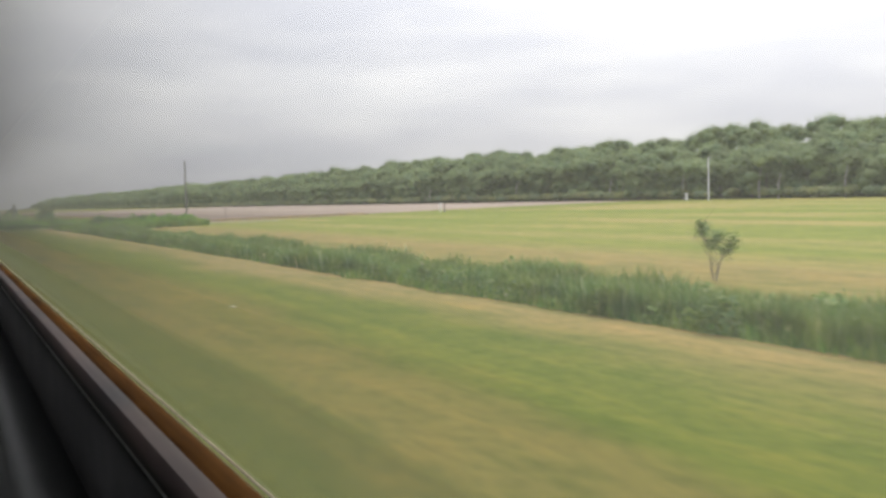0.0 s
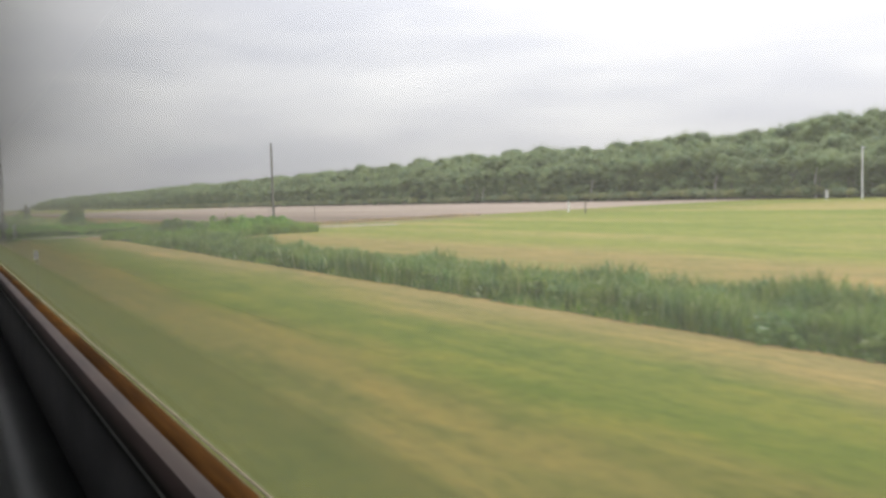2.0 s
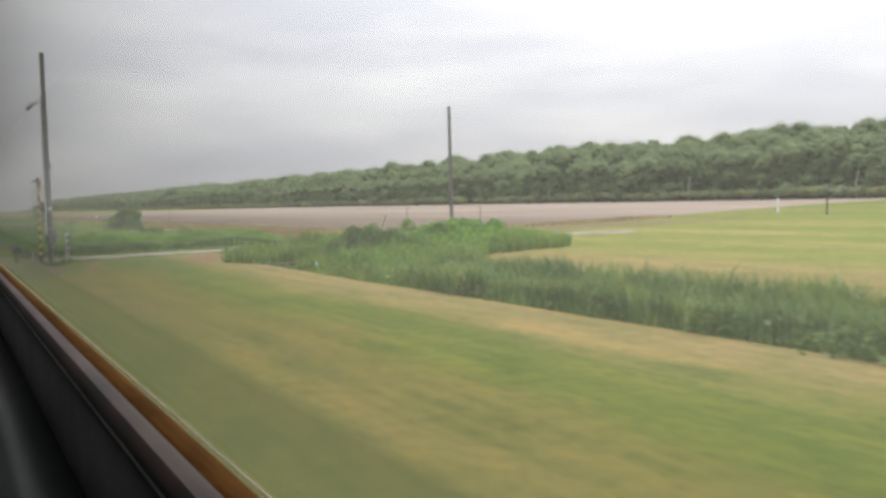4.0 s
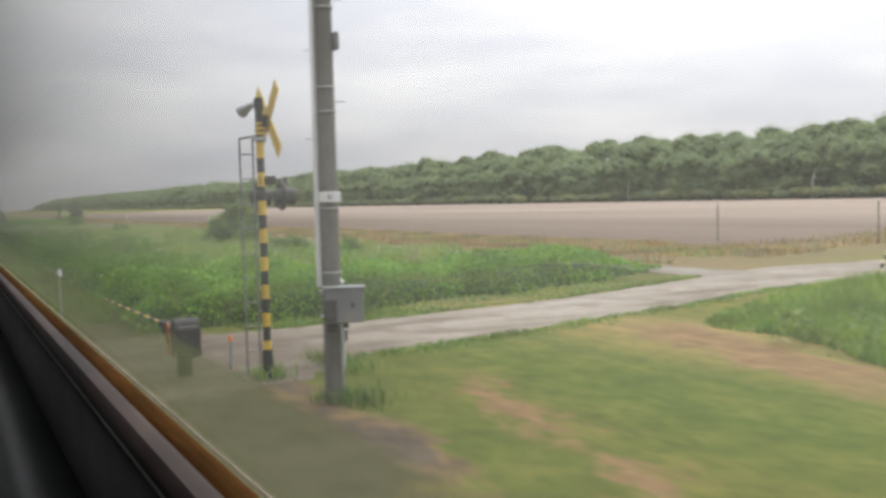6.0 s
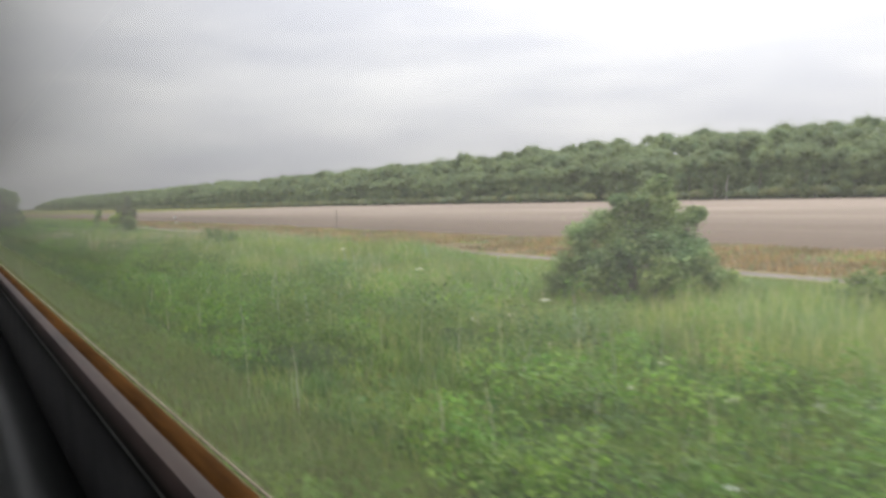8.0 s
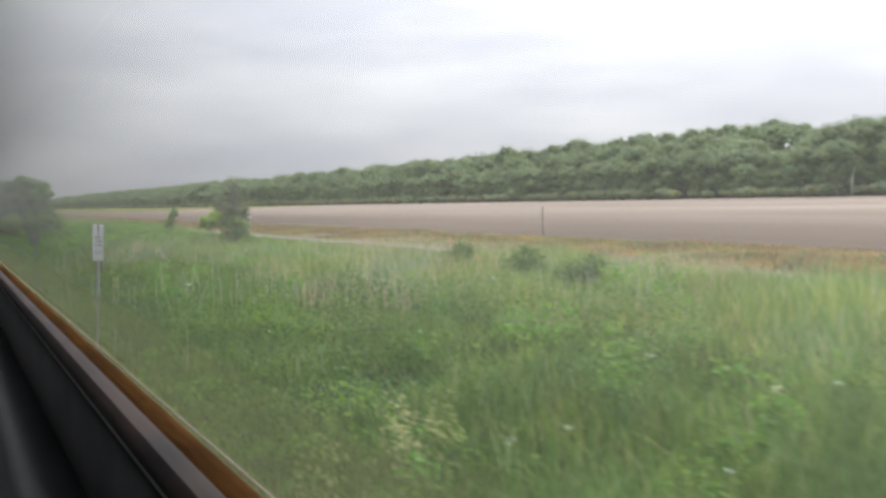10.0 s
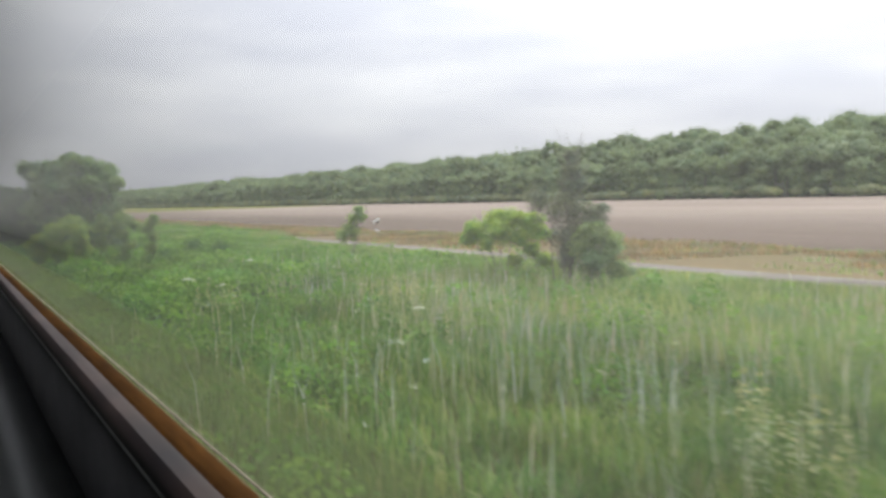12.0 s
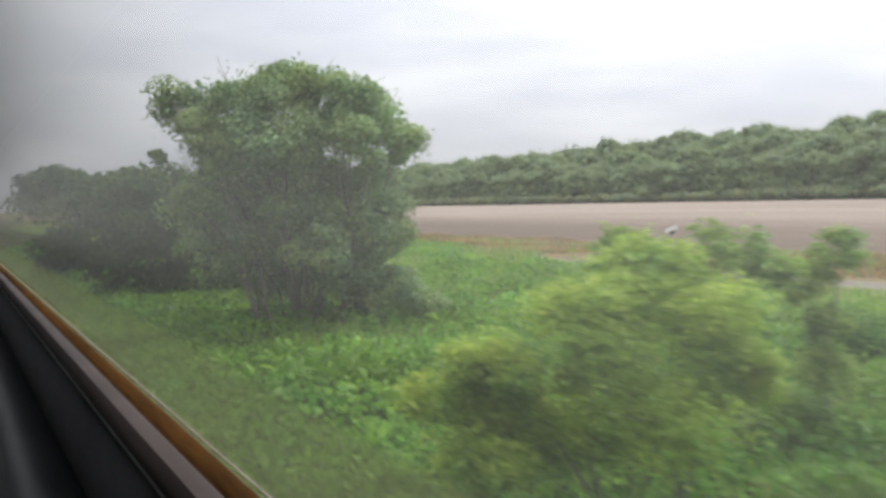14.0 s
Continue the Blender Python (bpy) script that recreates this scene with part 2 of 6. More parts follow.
def field_material():
    m, n, l, b = nodes_of("harrowed_soil")
    broad = noise_tex(n, l, 0.035, (1.6, 0.35, 1), 4.0, 0.5)
    r1 = ramp(n, [(0.32, (0.228, 0.182, 0.148)), (0.68, (0.305, 0.250, 0.207))])
    l.new(broad.outputs["Fac"], r1.inputs[0])
    rows = noise_tex(n, l, 1.1, (1.0, 0.02, 1), 3.0, 0.6)
    r2 = ramp(n, [(0.35, (0.80, 0.80, 0.80)), (0.65, (1.08, 1.07, 1.06))])
    l.new(rows.outputs["Fac"], r2.inputs[0])
    col = blend(n, l, r1.outputs[0], r2.outputs[0], 1.0, "MULTIPLY")
    # the rows' shading is put into the soil colour: darker by the lane, paler further out
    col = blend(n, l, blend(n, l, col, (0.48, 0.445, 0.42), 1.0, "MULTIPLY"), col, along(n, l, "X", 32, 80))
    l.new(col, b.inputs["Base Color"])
    b.inputs["Roughness"].default_value, b.inputs["Specular IOR Level"].default_value = 1.0, 0.05
    bp = n.new("ShaderNodeBump")
    bp.inputs["Strength"].default_value, bp.inputs["Distance"].default_value = 0.4, 0.05
    l.new(rows.outputs["Fac"], bp.inputs["Height"])
    l.new(bp.outputs[0], b.inputs["Normal"])
    return m


def glass_material():
    """A dusty single pane: clear, with a reflection that grows at grazing angles and a thin film of dirt, which also
    carries painted haze and a painted reflection.
    """
    m, n, l, b = nodes_of("dust_and_haze_glass")
    n.remove(b)
    clear = n.new("ShaderNodeBsdfTransparent")
    clear.inputs["Color"].default_value = (0.97, 0.98, 0.97, 1)
    gloss = n.new("ShaderNodeBsdfGlossy")
    gloss.inputs["Roughness"].default_value = 0.02
    fr = n.new("ShaderNodeFresnel")
    fr.inputs["IOR"].default_value = 1.62
    pane = n.new("ShaderNodeMixShader")
    l.new(fr.outputs[0], pane.inputs[0])
    l.new(clear.outputs[0], pane.inputs[1])
    l.new(gloss.outputs[0], pane.inputs[2])
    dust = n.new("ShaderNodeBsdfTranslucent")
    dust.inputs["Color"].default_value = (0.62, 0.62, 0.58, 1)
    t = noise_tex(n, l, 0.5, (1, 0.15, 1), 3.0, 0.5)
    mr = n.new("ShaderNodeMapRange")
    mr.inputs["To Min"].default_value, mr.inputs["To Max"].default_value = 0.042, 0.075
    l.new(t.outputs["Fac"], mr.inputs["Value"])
    # distant haze is put into the dust: thickest at eye height, thinner below and above
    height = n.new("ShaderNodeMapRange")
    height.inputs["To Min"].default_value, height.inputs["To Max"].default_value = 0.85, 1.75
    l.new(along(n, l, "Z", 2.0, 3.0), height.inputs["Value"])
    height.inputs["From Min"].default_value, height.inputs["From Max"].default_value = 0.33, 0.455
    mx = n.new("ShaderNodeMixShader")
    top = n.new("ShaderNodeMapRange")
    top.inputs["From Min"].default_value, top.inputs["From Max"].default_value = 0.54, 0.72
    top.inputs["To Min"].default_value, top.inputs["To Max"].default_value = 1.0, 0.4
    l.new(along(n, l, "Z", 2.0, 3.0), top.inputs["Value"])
    hazy = math_node(n, l, "MULTIPLY", height.outputs[0], top.outputs[0])
    l.new(math_node(n, l, "MULTIPLY", mr.outputs[0], hazy), mx.inputs[0])
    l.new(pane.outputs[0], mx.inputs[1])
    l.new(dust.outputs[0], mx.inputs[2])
    # the reflection along the foot of the pane is painted as an olive band
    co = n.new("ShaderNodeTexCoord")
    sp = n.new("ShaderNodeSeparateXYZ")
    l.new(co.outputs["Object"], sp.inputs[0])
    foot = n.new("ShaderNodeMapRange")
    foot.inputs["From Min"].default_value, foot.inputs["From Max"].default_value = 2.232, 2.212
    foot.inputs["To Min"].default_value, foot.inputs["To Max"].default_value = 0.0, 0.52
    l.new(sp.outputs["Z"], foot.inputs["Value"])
    reflected_band = n.new("ShaderNodeBsdfTranslucent")
    reflected_band.inputs["Color"].default_value = (0.108, 0.124, 0.060, 1)
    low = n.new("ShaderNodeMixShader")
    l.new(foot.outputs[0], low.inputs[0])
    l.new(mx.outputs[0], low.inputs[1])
    l.new(reflected_band.outputs[0], low.inputs[2])
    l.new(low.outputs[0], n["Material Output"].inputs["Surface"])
    return m


M_GROUND, M_FIELD, M_GLASS = ground_material(), field_material(), glass_material()
M_ROAD = surface("gravel_road", [(0.34, (0.150, 0.120, 0.090)), (0.46, (0.240, 0.204, 0.162)), (0.66, (0.330, 0.290, 0.244))], 1.3, (0.16, 1, 1), fine=0.35, rough=0.95, bump=0.6, bump_scale=22, dirt=(0.125, 0.094, 0.066))
# wheels carry mud from the verge on to the road beside the rails
road_nodes, road_links = M_ROAD.node_tree.nodes, M_ROAD.node_tree.links
road_base = road_nodes["Principled BSDF"].inputs["Base Color"]
clean = road_base.links[0].from_socket
road_links.new(blend(road_nodes, road_links, clean, blend(road_nodes, road_links, clean, (0.52, 0.47, 0.41), 1.0, "MULTIPLY"), along(road_nodes, road_links, "X", 8.0, 4.0)), road_base)
M_TRACK = surface("farm_track_gravel", [(0.34, (0.125, 0.105, 0.084)), (0.50, (0.195, 0.170, 0.140)), (0.68, (0.265, 0.236, 0.200))], 1.1, (1, 0.16, 1), fine=0.35, rough=0.95, bump=0.6, bump_scale=22, dirt=(0.120, 0.098, 0.060))
M_BLADE = foliage("meadow_blades", [(0.0, (0.115, 0.215, 0.038)), (0.45, (0.185, 0.305, 0.060)), (0.8, (0.28, 0.38, 0.095)), (1.0, (0.40, 0.42, 0.18))], 0.45, 0.75, 0.48)
M_MEADOW = foliage("pale_meadow_blades", [(0.0, (0.19, 0.285, 0.075)), (0.45, (0.28, 0.385, 0.11)), (0.8, (0.40, 0.46, 0.16)), (1.0, (0.52, 0.50, 0.26))], 0.45, 0.30, 0.65)
M_NETTLE = foliage("nettle_leaves", [(0.0, (0.080, 0.175, 0.032)), (0.6, (0.130, 0.255, 0.045)), (1.0, (0.21, 0.35, 0.070))], 0.45, 0.5, 0.65)
M_WEED = foliage("weed_leaves", [(0.0, (0.130, 0.270, 0.032)), (0.5, (0.215, 0.400, 0.056)), (1.0, (0.31, 0.50, 0.095))], 0.52, 0.7, 0.48)
M_CLUMP = foliage("clump_leaves", [(0.0, (0.13, 0.215, 0.050)), (0.6, (0.195, 0.31, 0.075)), (1.0, (0.27, 0.38, 0.115))], 0.45, 0.9, 0.45)
M_GAP_SHADE = surface("gap_shade", [(0.3, (0.030, 0.052, 0.014)), (0.7, (0.065, 0.098, 0.028))], 5.0, fine=0.4, rough=0.9, bump=0.5, spec=0.1)
M_REED = foliage("ditch_reeds", [(0.0, (0.110, 0.180, 0.042)), (0.6, (0.185, 0.270, 0.066)), (0.92, (0.28, 0.36, 0.12)), (1.0, (0.46, 0.49, 0.26))], 0.45, 0.6, 0.65)
M_PALE = foliage("pale_stalks", [(0.0, (0.42, 0.43, 0.26)), (1.0, (0.60, 0.58, 0.42))], 0.3, 0.3, 0.8)
M_SEED = foliage("seed_heads", [(0.0, (0.42, 0.40, 0.24)), (0.6, (0.55, 0.48, 0.34)), (1.0, (0.62, 0.54, 0.42))], 0.4, 0.3, 0.75)
M_PLUME = foliage("plume_florets", [(0.0, (0.40, 0.44, 0.16)), (1.0, (0.62, 0.60, 0.30))], 0.4, 0.8, 0.7)
M_DRY = foliage("dry_grass", [(0.0, (0.34, 0.23, 0.11)), (0.45, (0.52, 0.34, 0.17)), (0.7, (0.40, 0.33, 0.17)), (1.0, (0.24, 0.27, 0.09))], 0.3, 0.30, 0.5)
M_WOODS = foliage("woodland_leaves", [(0.0, (0.205, 0.278, 0.130)), (0.5, (0.245, 0.322, 0.148)), (1.0, (0.298, 0.374, 0.164))], 0.50, 0.13, 0.58, 0.5)
M_HEM = foliage("scrub_leaves", [(0.0, (0.26, 0.31, 0.15)), (0.6, (0.33, 0.375, 0.185)), (1.0, (0.42, 0.43, 0.22))], 0.5, 0.10, 0.7)
M_TREE = foliage("tree_leaves", [(0.0, (0.15, 0.25, 0.07)), (0.55, (0.28, 0.40, 0.13)), (1.0, (0.50, 0.62, 0.26))], 0.35, 0.65, 0.55)
M_DULL_LEAF = foliage("dull_leaves", [(0.0, (0.15, 0.16, 0.10)), (0.6, (0.24, 0.27, 0.15)), (1.0, (0.34, 0.38, 0.20))], 0.4, 0.9, 0.7)
# darker leaves for the trees behind: their shade is put into this colour
M_SHADE_LEAF = foliage("shade_toned_leaves", [(0.0, (0.05, 0.085, 0.028)), (0.6, (0.085, 0.135, 0.042)), (1.0, (0.13, 0.19, 0.06))], 0.3, 0.6, 0.65)
M_YELLOW_LEAF = foliage("young_leaves", [(0.0, (0.28, 0.42, 0.055)), (0.6, (0.42, 0.57, 0.095)), (1.0, (0.60, 0.71, 0.19))], 0.6, 1.8, 0.75)
M_BUSH = foliage("bush_leaves", [(0.0, (0.20, 0.29, 0.10)), (0.6, (0.34, 0.45, 0.17)), (1.0, (0.50, 0.60, 0.26))], 0.45, 0.8, 0.65)
M_SHOOT = foliage("shrub_leaves", [(0.0, (0.19, 0.30, 0.06)), (0.6, (0.31, 0.44, 0.10)), (1.0, (0.46, 0.58, 0.18))], 0.55, 1.2, 0.65)
M_RANK = foliage("rank_grass_blades", [(0.0, (0.14, 0.245, 0.035)), (0.5, (0.225, 0.36, 0.060)), (0.85, (0.33, 0.45, 0.10)), (1.0, (0.45, 0.47, 0.20))], 0.5, 0.8, 0.5)
M_PETAL = foliage("white_petals", [(0.0, (0.56, 0.57, 0.38)), (1.0, (0.76, 0.76, 0.54))], 0.3, 0.5, 0.9)
M_BARK = surface("bark", [(0.3, (0.13, 0.11, 0.09)), (0.7, (0.27, 0.24, 0.20))], 3.0, (1, 1, 0.25), 0.4, 0.9, bump=0.6)
M_BIRCH = surface("birch_bark", [(0.3, (0.34, 0.33, 0.29)), (0.7, (0.52, 0.50, 0.45))], 2.0, (1, 1, 0.5), 0.4, 0.85, bump=0.3, dirt=(0.16, 0.15, 0.12))
M_PALE_WOOD = surface("pale_wood", [(0.3, (0.30, 0.25, 0.19)), (0.7, (0.42, 0.36, 0.28))], 5.0, (1, 1, 0.2), 0.3, 0.85, bump=0.2)
M_CONCRETE = surface("pole_concrete", [(0.3, (0.12, 0.115, 0.105)), (0.7, (0.19, 0.18, 0.165))], 1.5, (1, 1, 0.4), 0.25, 0.85, bump=0.25)
M_MOSSY = surface("mossy_concrete", [(0.3, (0.14, 0.16, 0.09)), (0.7, (0.26, 0.26, 0.19))], 3.0, fine=0.3, rough=0.95, bump=0.4, dirt=(0.10, 0.13, 0.04))
M_GALV = surface("galvanised_steel", [(0.3, (0.42, 0.43, 0.44)), (0.7, (0.58, 0.59, 0.60))], 4.0, fine=0.15, rough=0.5, metal=0.6, bump=0.05)
M_OLD_STEEL = surface("weathered_steel", [(0.3, (0.17, 0.17, 0.165)), (0.7, (0.28, 0.28, 0.27))], 4.0, fine=0.2, rough=0.6, metal=0.3, bump=0.05)
M_GREYBOX = surface("grey_enamel", [(0.3, (0.150, 0.156, 0.165)), (0.7, (0.20, 0.207, 0.215))], 3.0, fine=0.12, rough=0.5, bump=0.05, dirt=(0.24, 0.23, 0.20))
M_SIGNAL_Y = surface("signal_yellow", [(0.3, (0.72, 0.47, 0.05)), (0.7, (0.82, 0.56, 0.07))], 5.0, fine=0.15, rough=0.45, bump=0.05, dirt=(0.52, 0.36, 0.08))
M_PALE_YELLOW = surface("faded_yellow", [(0.3, (0.66, 0.58, 0.32)), (0.7, (0.76, 0.70, 0.46))], 5.0, fine=0.2, rough=0.5, bump=0.05)
M_BLACK = surface("signal_black", [(0.3, (0.018, 0.018, 0.02)), (0.7, (0.035, 0.035, 0.036))], 5.0, fine=0.2, rough=0.5, bump=0.05)
M_CASE = surface("worn_black_enamel", [(0.3, (0.030, 0.028, 0.030)), (0.7, (0.060, 0.054, 0.054))], 4.0, fine=0.25, rough=0.6, bump=0.08, dirt=(0.085, 0.065, 0.050))
M_BOARD = surface("creosoted_board", [(0.3, (0.035, 0.034, 0.034)), (0.7, (0.075, 0.072, 0.07))], 4.0, (1, 0.2, 1), 0.3, 0.8, bump=0.3)
M_WHITE = surface("white_enamel", [(0.3, (0.74, 0.75, 0.76)), (0.7, (0.82, 0.82, 0.82))], 4.0, fine=0.06, rough=0.4, bump=0.03, dirt=(0.62, 0.61, 0.58))
M_SCRAP = surface("dirty_paper", [(0.3, (0.27, 0.25, 0.18)), (0.7, (0.38, 0.36, 0.28))], 9.0, fine=0.2, rough=0.9, bump=0.2)
M_RED = surface("red_lens", [(0.3, (0.25, 0.02, 0.02)), (0.7, (0.35, 0.03, 0.03))], 8.0, rough=0.2, bump=0)
M_ORANGE = surface("orange_plastic", [(0.3, (0.75, 0.22, 0.06)), (0.7, (0.82, 0.30, 0.10))], 5.0, rough=0.5, bump=0)
M_SILL = surface("worn_sill_paint", [(0.3, (0.030, 0.019, 0.017)), (0.7, (0.085, 0.056, 0.048))], 2.5, (1, 0.8, 1), 0.35, 0.55, spec=0.25, bump=0.12, dirt=(0.020, 0.015, 0.016))
M_RUST = surface("rusty_channel", [(0.3, (0.060, 0.026, 0.007)), (0.7, (0.150, 0.064, 0.014))], 6.0, (1, 0.25, 1), 0.4, 0.85, bump=0.3, spec=0.03)
M_PANEL = surface("dark_wall_panel", [(0.3, (0.026, 0.026, 0.028)), (0.7, (0.052, 0.052, 0.053))], 3.0, fine=0.25, rough=0.6, bump=0.06, spec=0.12)
M_TRIM = surface("aluminium_bead", [(0.3, (0.35, 0.35, 0.35)), (0.7, (0.5, 0.5, 0.5))], 6.0, fine=0.2, rough=0.35, metal=0.8, bump=0.05)
M_LINO = surface("car_floor_lino", [(0.3, (0.016, 0.018, 0.017)), (0.7, (0.03, 0.032, 0.031))], 4.0, fine=0.3, rough=0.5, bump=0.08, spec=0.2)
M_UNSEEN_LINING = surface("unseen_dark_lining", [(0.3, (0.045, 0.045, 0.042)), (0.7, (0.06, 0.06, 0.055))], 2.0, fine=0.08, rough=0.5, bump=0.03)


# ---- building helpers ----
def link_bm(name, bm, material):
    me = bpy.data.meshes.new(name)
    bm.to_mesh(me)
    bm.free()
    me.materials.append(material)
    return new(name, me)


def part(name, bm, material, parent, label=""):
    ob = link_bm(name, bm, material)
    ob.parent = parent
    return tagged(ob, label)


def thing(name, x, y, z, label, category, group="", turn=0.0):
    ob = new(name)
    ob.matrix_world = pose(x, y, z, 0, 0, turn)
    return tagged(ob, label, category, group)


def box(sx, sy, sz, at=(0, 0, 0), bevel=0.0, turn=None):
    bm = bmesh.new()
    m = Matrix.Translation(at)
    if turn is not None:
        m = m @ turn
    bmesh.ops.create_cube(bm, size=1.0, matrix=m @ Matrix.Diagonal((sx, sy, sz, 1)))
    if bevel:
        bmesh.ops.bevel(bm, geom=bm.edges[:], offset=bevel, segments=2, affect="EDGES", profile=0.5)
    return bm


def rod(a, b, r0, r1=None, sides=12, bm=None):
    """A capped, tapered round bar from a to b."""
    bm = bm or bmesh.new()
    a, b = Vector(a), Vector(b)
    d = b - a
    q = d.to_track_quat("Z", "Y").to_matrix().to_4x4()
    bmesh.ops.create_cone(bm, cap_ends=True, segments=sides, radius1=r0, radius2=r0 if r1 is None else r1, depth=d.length,
                          matrix=Matrix.Translation((a + b) / 2) @ q)
    return bm


def smooth(ob, angle=40):
    for p in ob.data.polygons:
        p.use_smooth = True
    ob.data.set_sharp_from_angle(angle=radians(angle))
    return ob


def mesh_np(name, verts, faces, material, parent=None):
    me = bpy.data.meshes.new(name)
    k = faces.shape[1]
    me.vertices.add(len(verts))
    me.vertices.foreach_set("co", verts.astype(np.float32).ravel())
    me.loops.add(faces.size)
    me.loops.foreach_set("vertex_index", faces.astype(np.int32).ravel())
    me.polygons.add(len(faces))
    me.polygons.foreach_set("loop_start", np.arange(len(faces), dtype=np.int32) * k)
    me.update(calc_edges=True)
    me.materials.append(material)
    ob = new(name, me)
    ob.parent = parent
    return ob


rng = np.random.default_rng(7)


def ground_z(x, y):
    """Flat by the line, a shallow ditch before the crossing, a slow rise over the field, then the wooded slope."""
    x, y = np.asarray(x, float), np.asarray(y, float)
    z = np.clip((x - 25) / 130, 0, 1) * 0.75
    z = z + 14.0 * np.clip((x - 156) / 110, 0, 1) ** 1.2 + 6.0 * np.clip((x - 268) / 500, 0, 1)
    near = 1 / (1 + np.exp(np.clip((y - 104) / 1.5, -40, 40)))
    z = z - 0.45 * np.exp(-((x - 13.8) / 1.3) ** 2) * near
    return z


def value_noise(x, y, scale, seed):
    """Smooth noise in 0..1 over the plan."""
    g = np.random.default_rng(seed).random((64, 64))
    u, v = x / scale, y / scale
    iu, iv = np.floor(u).astype(int), np.floor(v).astype(int)
    fu, fv = u - iu, v - iv
    fu, fv = fu * fu * (3 - 2 * fu), fv * fv * (3 - 2 * fv)
    a, b, c, d = g[iu % 64, iv % 64], g[(iu + 1) % 64, iv % 64], g[iu % 64, (iv + 1) % 64], g[(iu + 1) % 64, (iv + 1) % 64]
    return (a * (1 - fu) + b * fu) * (1 - fv) + (c * (1 - fu) + d * fu) * fv


def blade_mesh(name, x, y, z, height, width, lean, material, parent=None, bent=True):
    """Grass blades: tapered, bent over, each an island."""
    n = len(x)
    a = rng.random(n) * 2 * np.pi
    b = a + np.pi / 2 + rng.normal(0, 0.5, n)
    sx, sy = np.cos(a) * width / 2, np.sin(a) * width / 2
    lx, ly = np.cos(b) * lean * height, np.sin(b) * lean * height
    base = np.stack([x, y, z], 1)
    side = np.stack([sx, sy, np.zeros(n)], 1)
    tip = base + np.stack([lx, ly, height], 1)
    if not bent:
        v = np.stack([base - side, base + side, tip], 1).reshape(-1, 3)
        return mesh_np(name, v, np.arange(3 * n).reshape(n, 3), material, parent)
    mid = base + np.stack([lx * 0.3, ly * 0.3, height * 0.6], 1)
    tip[:, 2] -= height * lean * 0.35
    v = np.stack([base - side, base + side, mid + side * 0.8, mid - side * 0.8, tip], 1).reshape(-1, 3)
    i = 5 * np.arange(n)[:, None]
    f = np.concatenate([i + [0, 1, 2], i + [0, 2, 3], i + [3, 2, 4]])
    return mesh_np(name, v, f, material, parent)


def unit(v):
    return v / (np.linalg.norm(v, axis=1)[:, None] + 1e-9)


def leaf_mesh(name, centre, size, material, parent=None, facing=None, loose=0.6):
    """Pointed leaves folded at the midrib. facing: the way each leaf's upper side looks; loose: how far it strays from that."""
    n = len(centre)
    nor = rng.normal(size=(n, 3)) if facing is None else unit(facing) + rng.normal(size=(n, 3)) * loose
    nor = unit(nor)
    d = unit(np.cross(nor, rng.normal(size=(n, 3))))
    u = np.cross(nor, d)
    s = np.asarray(size)[:, None] if np.ndim(size) else size
    v = np.stack([centre - d * s * 0.5, centre + u * s * 0.32 - nor * s * 0.08, centre + d * s * 0.5, centre - u * s * 0.32 - nor * s * 0.08], 1)
    i = 4 * np.arange(n)[:, None]
    f = np.concatenate([i + [0, 1, 2], i + [0, 2, 3]])
    return mesh_np(name, v.reshape(-1, 3), f, material, parent)


def clumped(n, centres, radii, spread=0.32, top=0.75):
    """Points gathered on the shells of many small balls, denser on top, and the way out of the ball at each."""
    k = rng.integers(0, len(centres), n)
    d = unit(rng.normal(size=(n, 3)))
    d[:, 2] = np.abs(d[:, 2]) * np.where(rng.random(n) < top, 1, -1)
    r = radii[k] * (1 - spread * rng.random(n) ** 1.5)
    return centres[k] + d * r[:, None] * [1, 1, 0.8], d


# ---- ground, field and roads ----
def grid_sheet(name, xs, ys, lift, material, label, category="", wobble=None):
    gx, gy = np.meshgrid(xs, ys, indexing="ij")
    if wobble is not None:
        gx, gy = wobble(gx, gy)
    v = np.stack([gx, gy, ground_z(gx, gy) + lift], -1).reshape(-1, 3)
    nx, ny = len(xs), len(ys)
    i = (np.arange(nx - 1)[:, None] * ny + np.arange(ny - 1)[None, :]).reshape(-1, 1)
    f = i + np.array([0, ny, ny + 1, 1])
    if wobble is not None:
        v = v.reshape(nx, ny, 3)
        v[0, :, 2] -= 0.15
        v[:, 0, 2] -= 0.15
        v = v.reshape(-1, 3)
    ob = mesh_np(name, v, f, material)
    for p in ob.data.polygons:
        p.use_smooth = True
    return tagged(ob, label, category or name, kind="structure")


xs = np.concatenate([[-2500, -800, -200, -40], np.arange(-6, 30, 1.0), np.arange(30, 150, 8.0), np.arange(150, 300, 8.0), [340, 420, 560, 800, 1400, 2500]])
ys = np.concatenate([[-2500, -900, -300, -100], np.arange(-40, 340, 4.0), np.arange(340, 1000, 40.0), [1100, 1400, 1900, 2500]])
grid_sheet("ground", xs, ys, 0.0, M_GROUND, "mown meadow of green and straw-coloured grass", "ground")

FIELD_EDGE = [(30.5, 124.0), (39, 124.5), (65, 132), (100, 146), (155, 160), (168, 170)]


def field_shape(gx, gy):
    """The field's near end runs askew; its long edge wavers a little."""
    ex, ey = np.array([p[0] for p in FIELD_EDGE]), np.array([p[1] for p in FIELD_EDGE])
    start = np.interp(gx, ex, ey)
    y = start + gy / 1400.0 * (535 - 0.06 * gx - start)
    near = np.clip((40 - gx) / 10, 0, 1)
    return gx + near * ((value_noise(gx * 0, y, 9.0, 3) - 0.5) * 1.6 - np.clip((y - 190) / 70, 0, 1) * 2.5), y


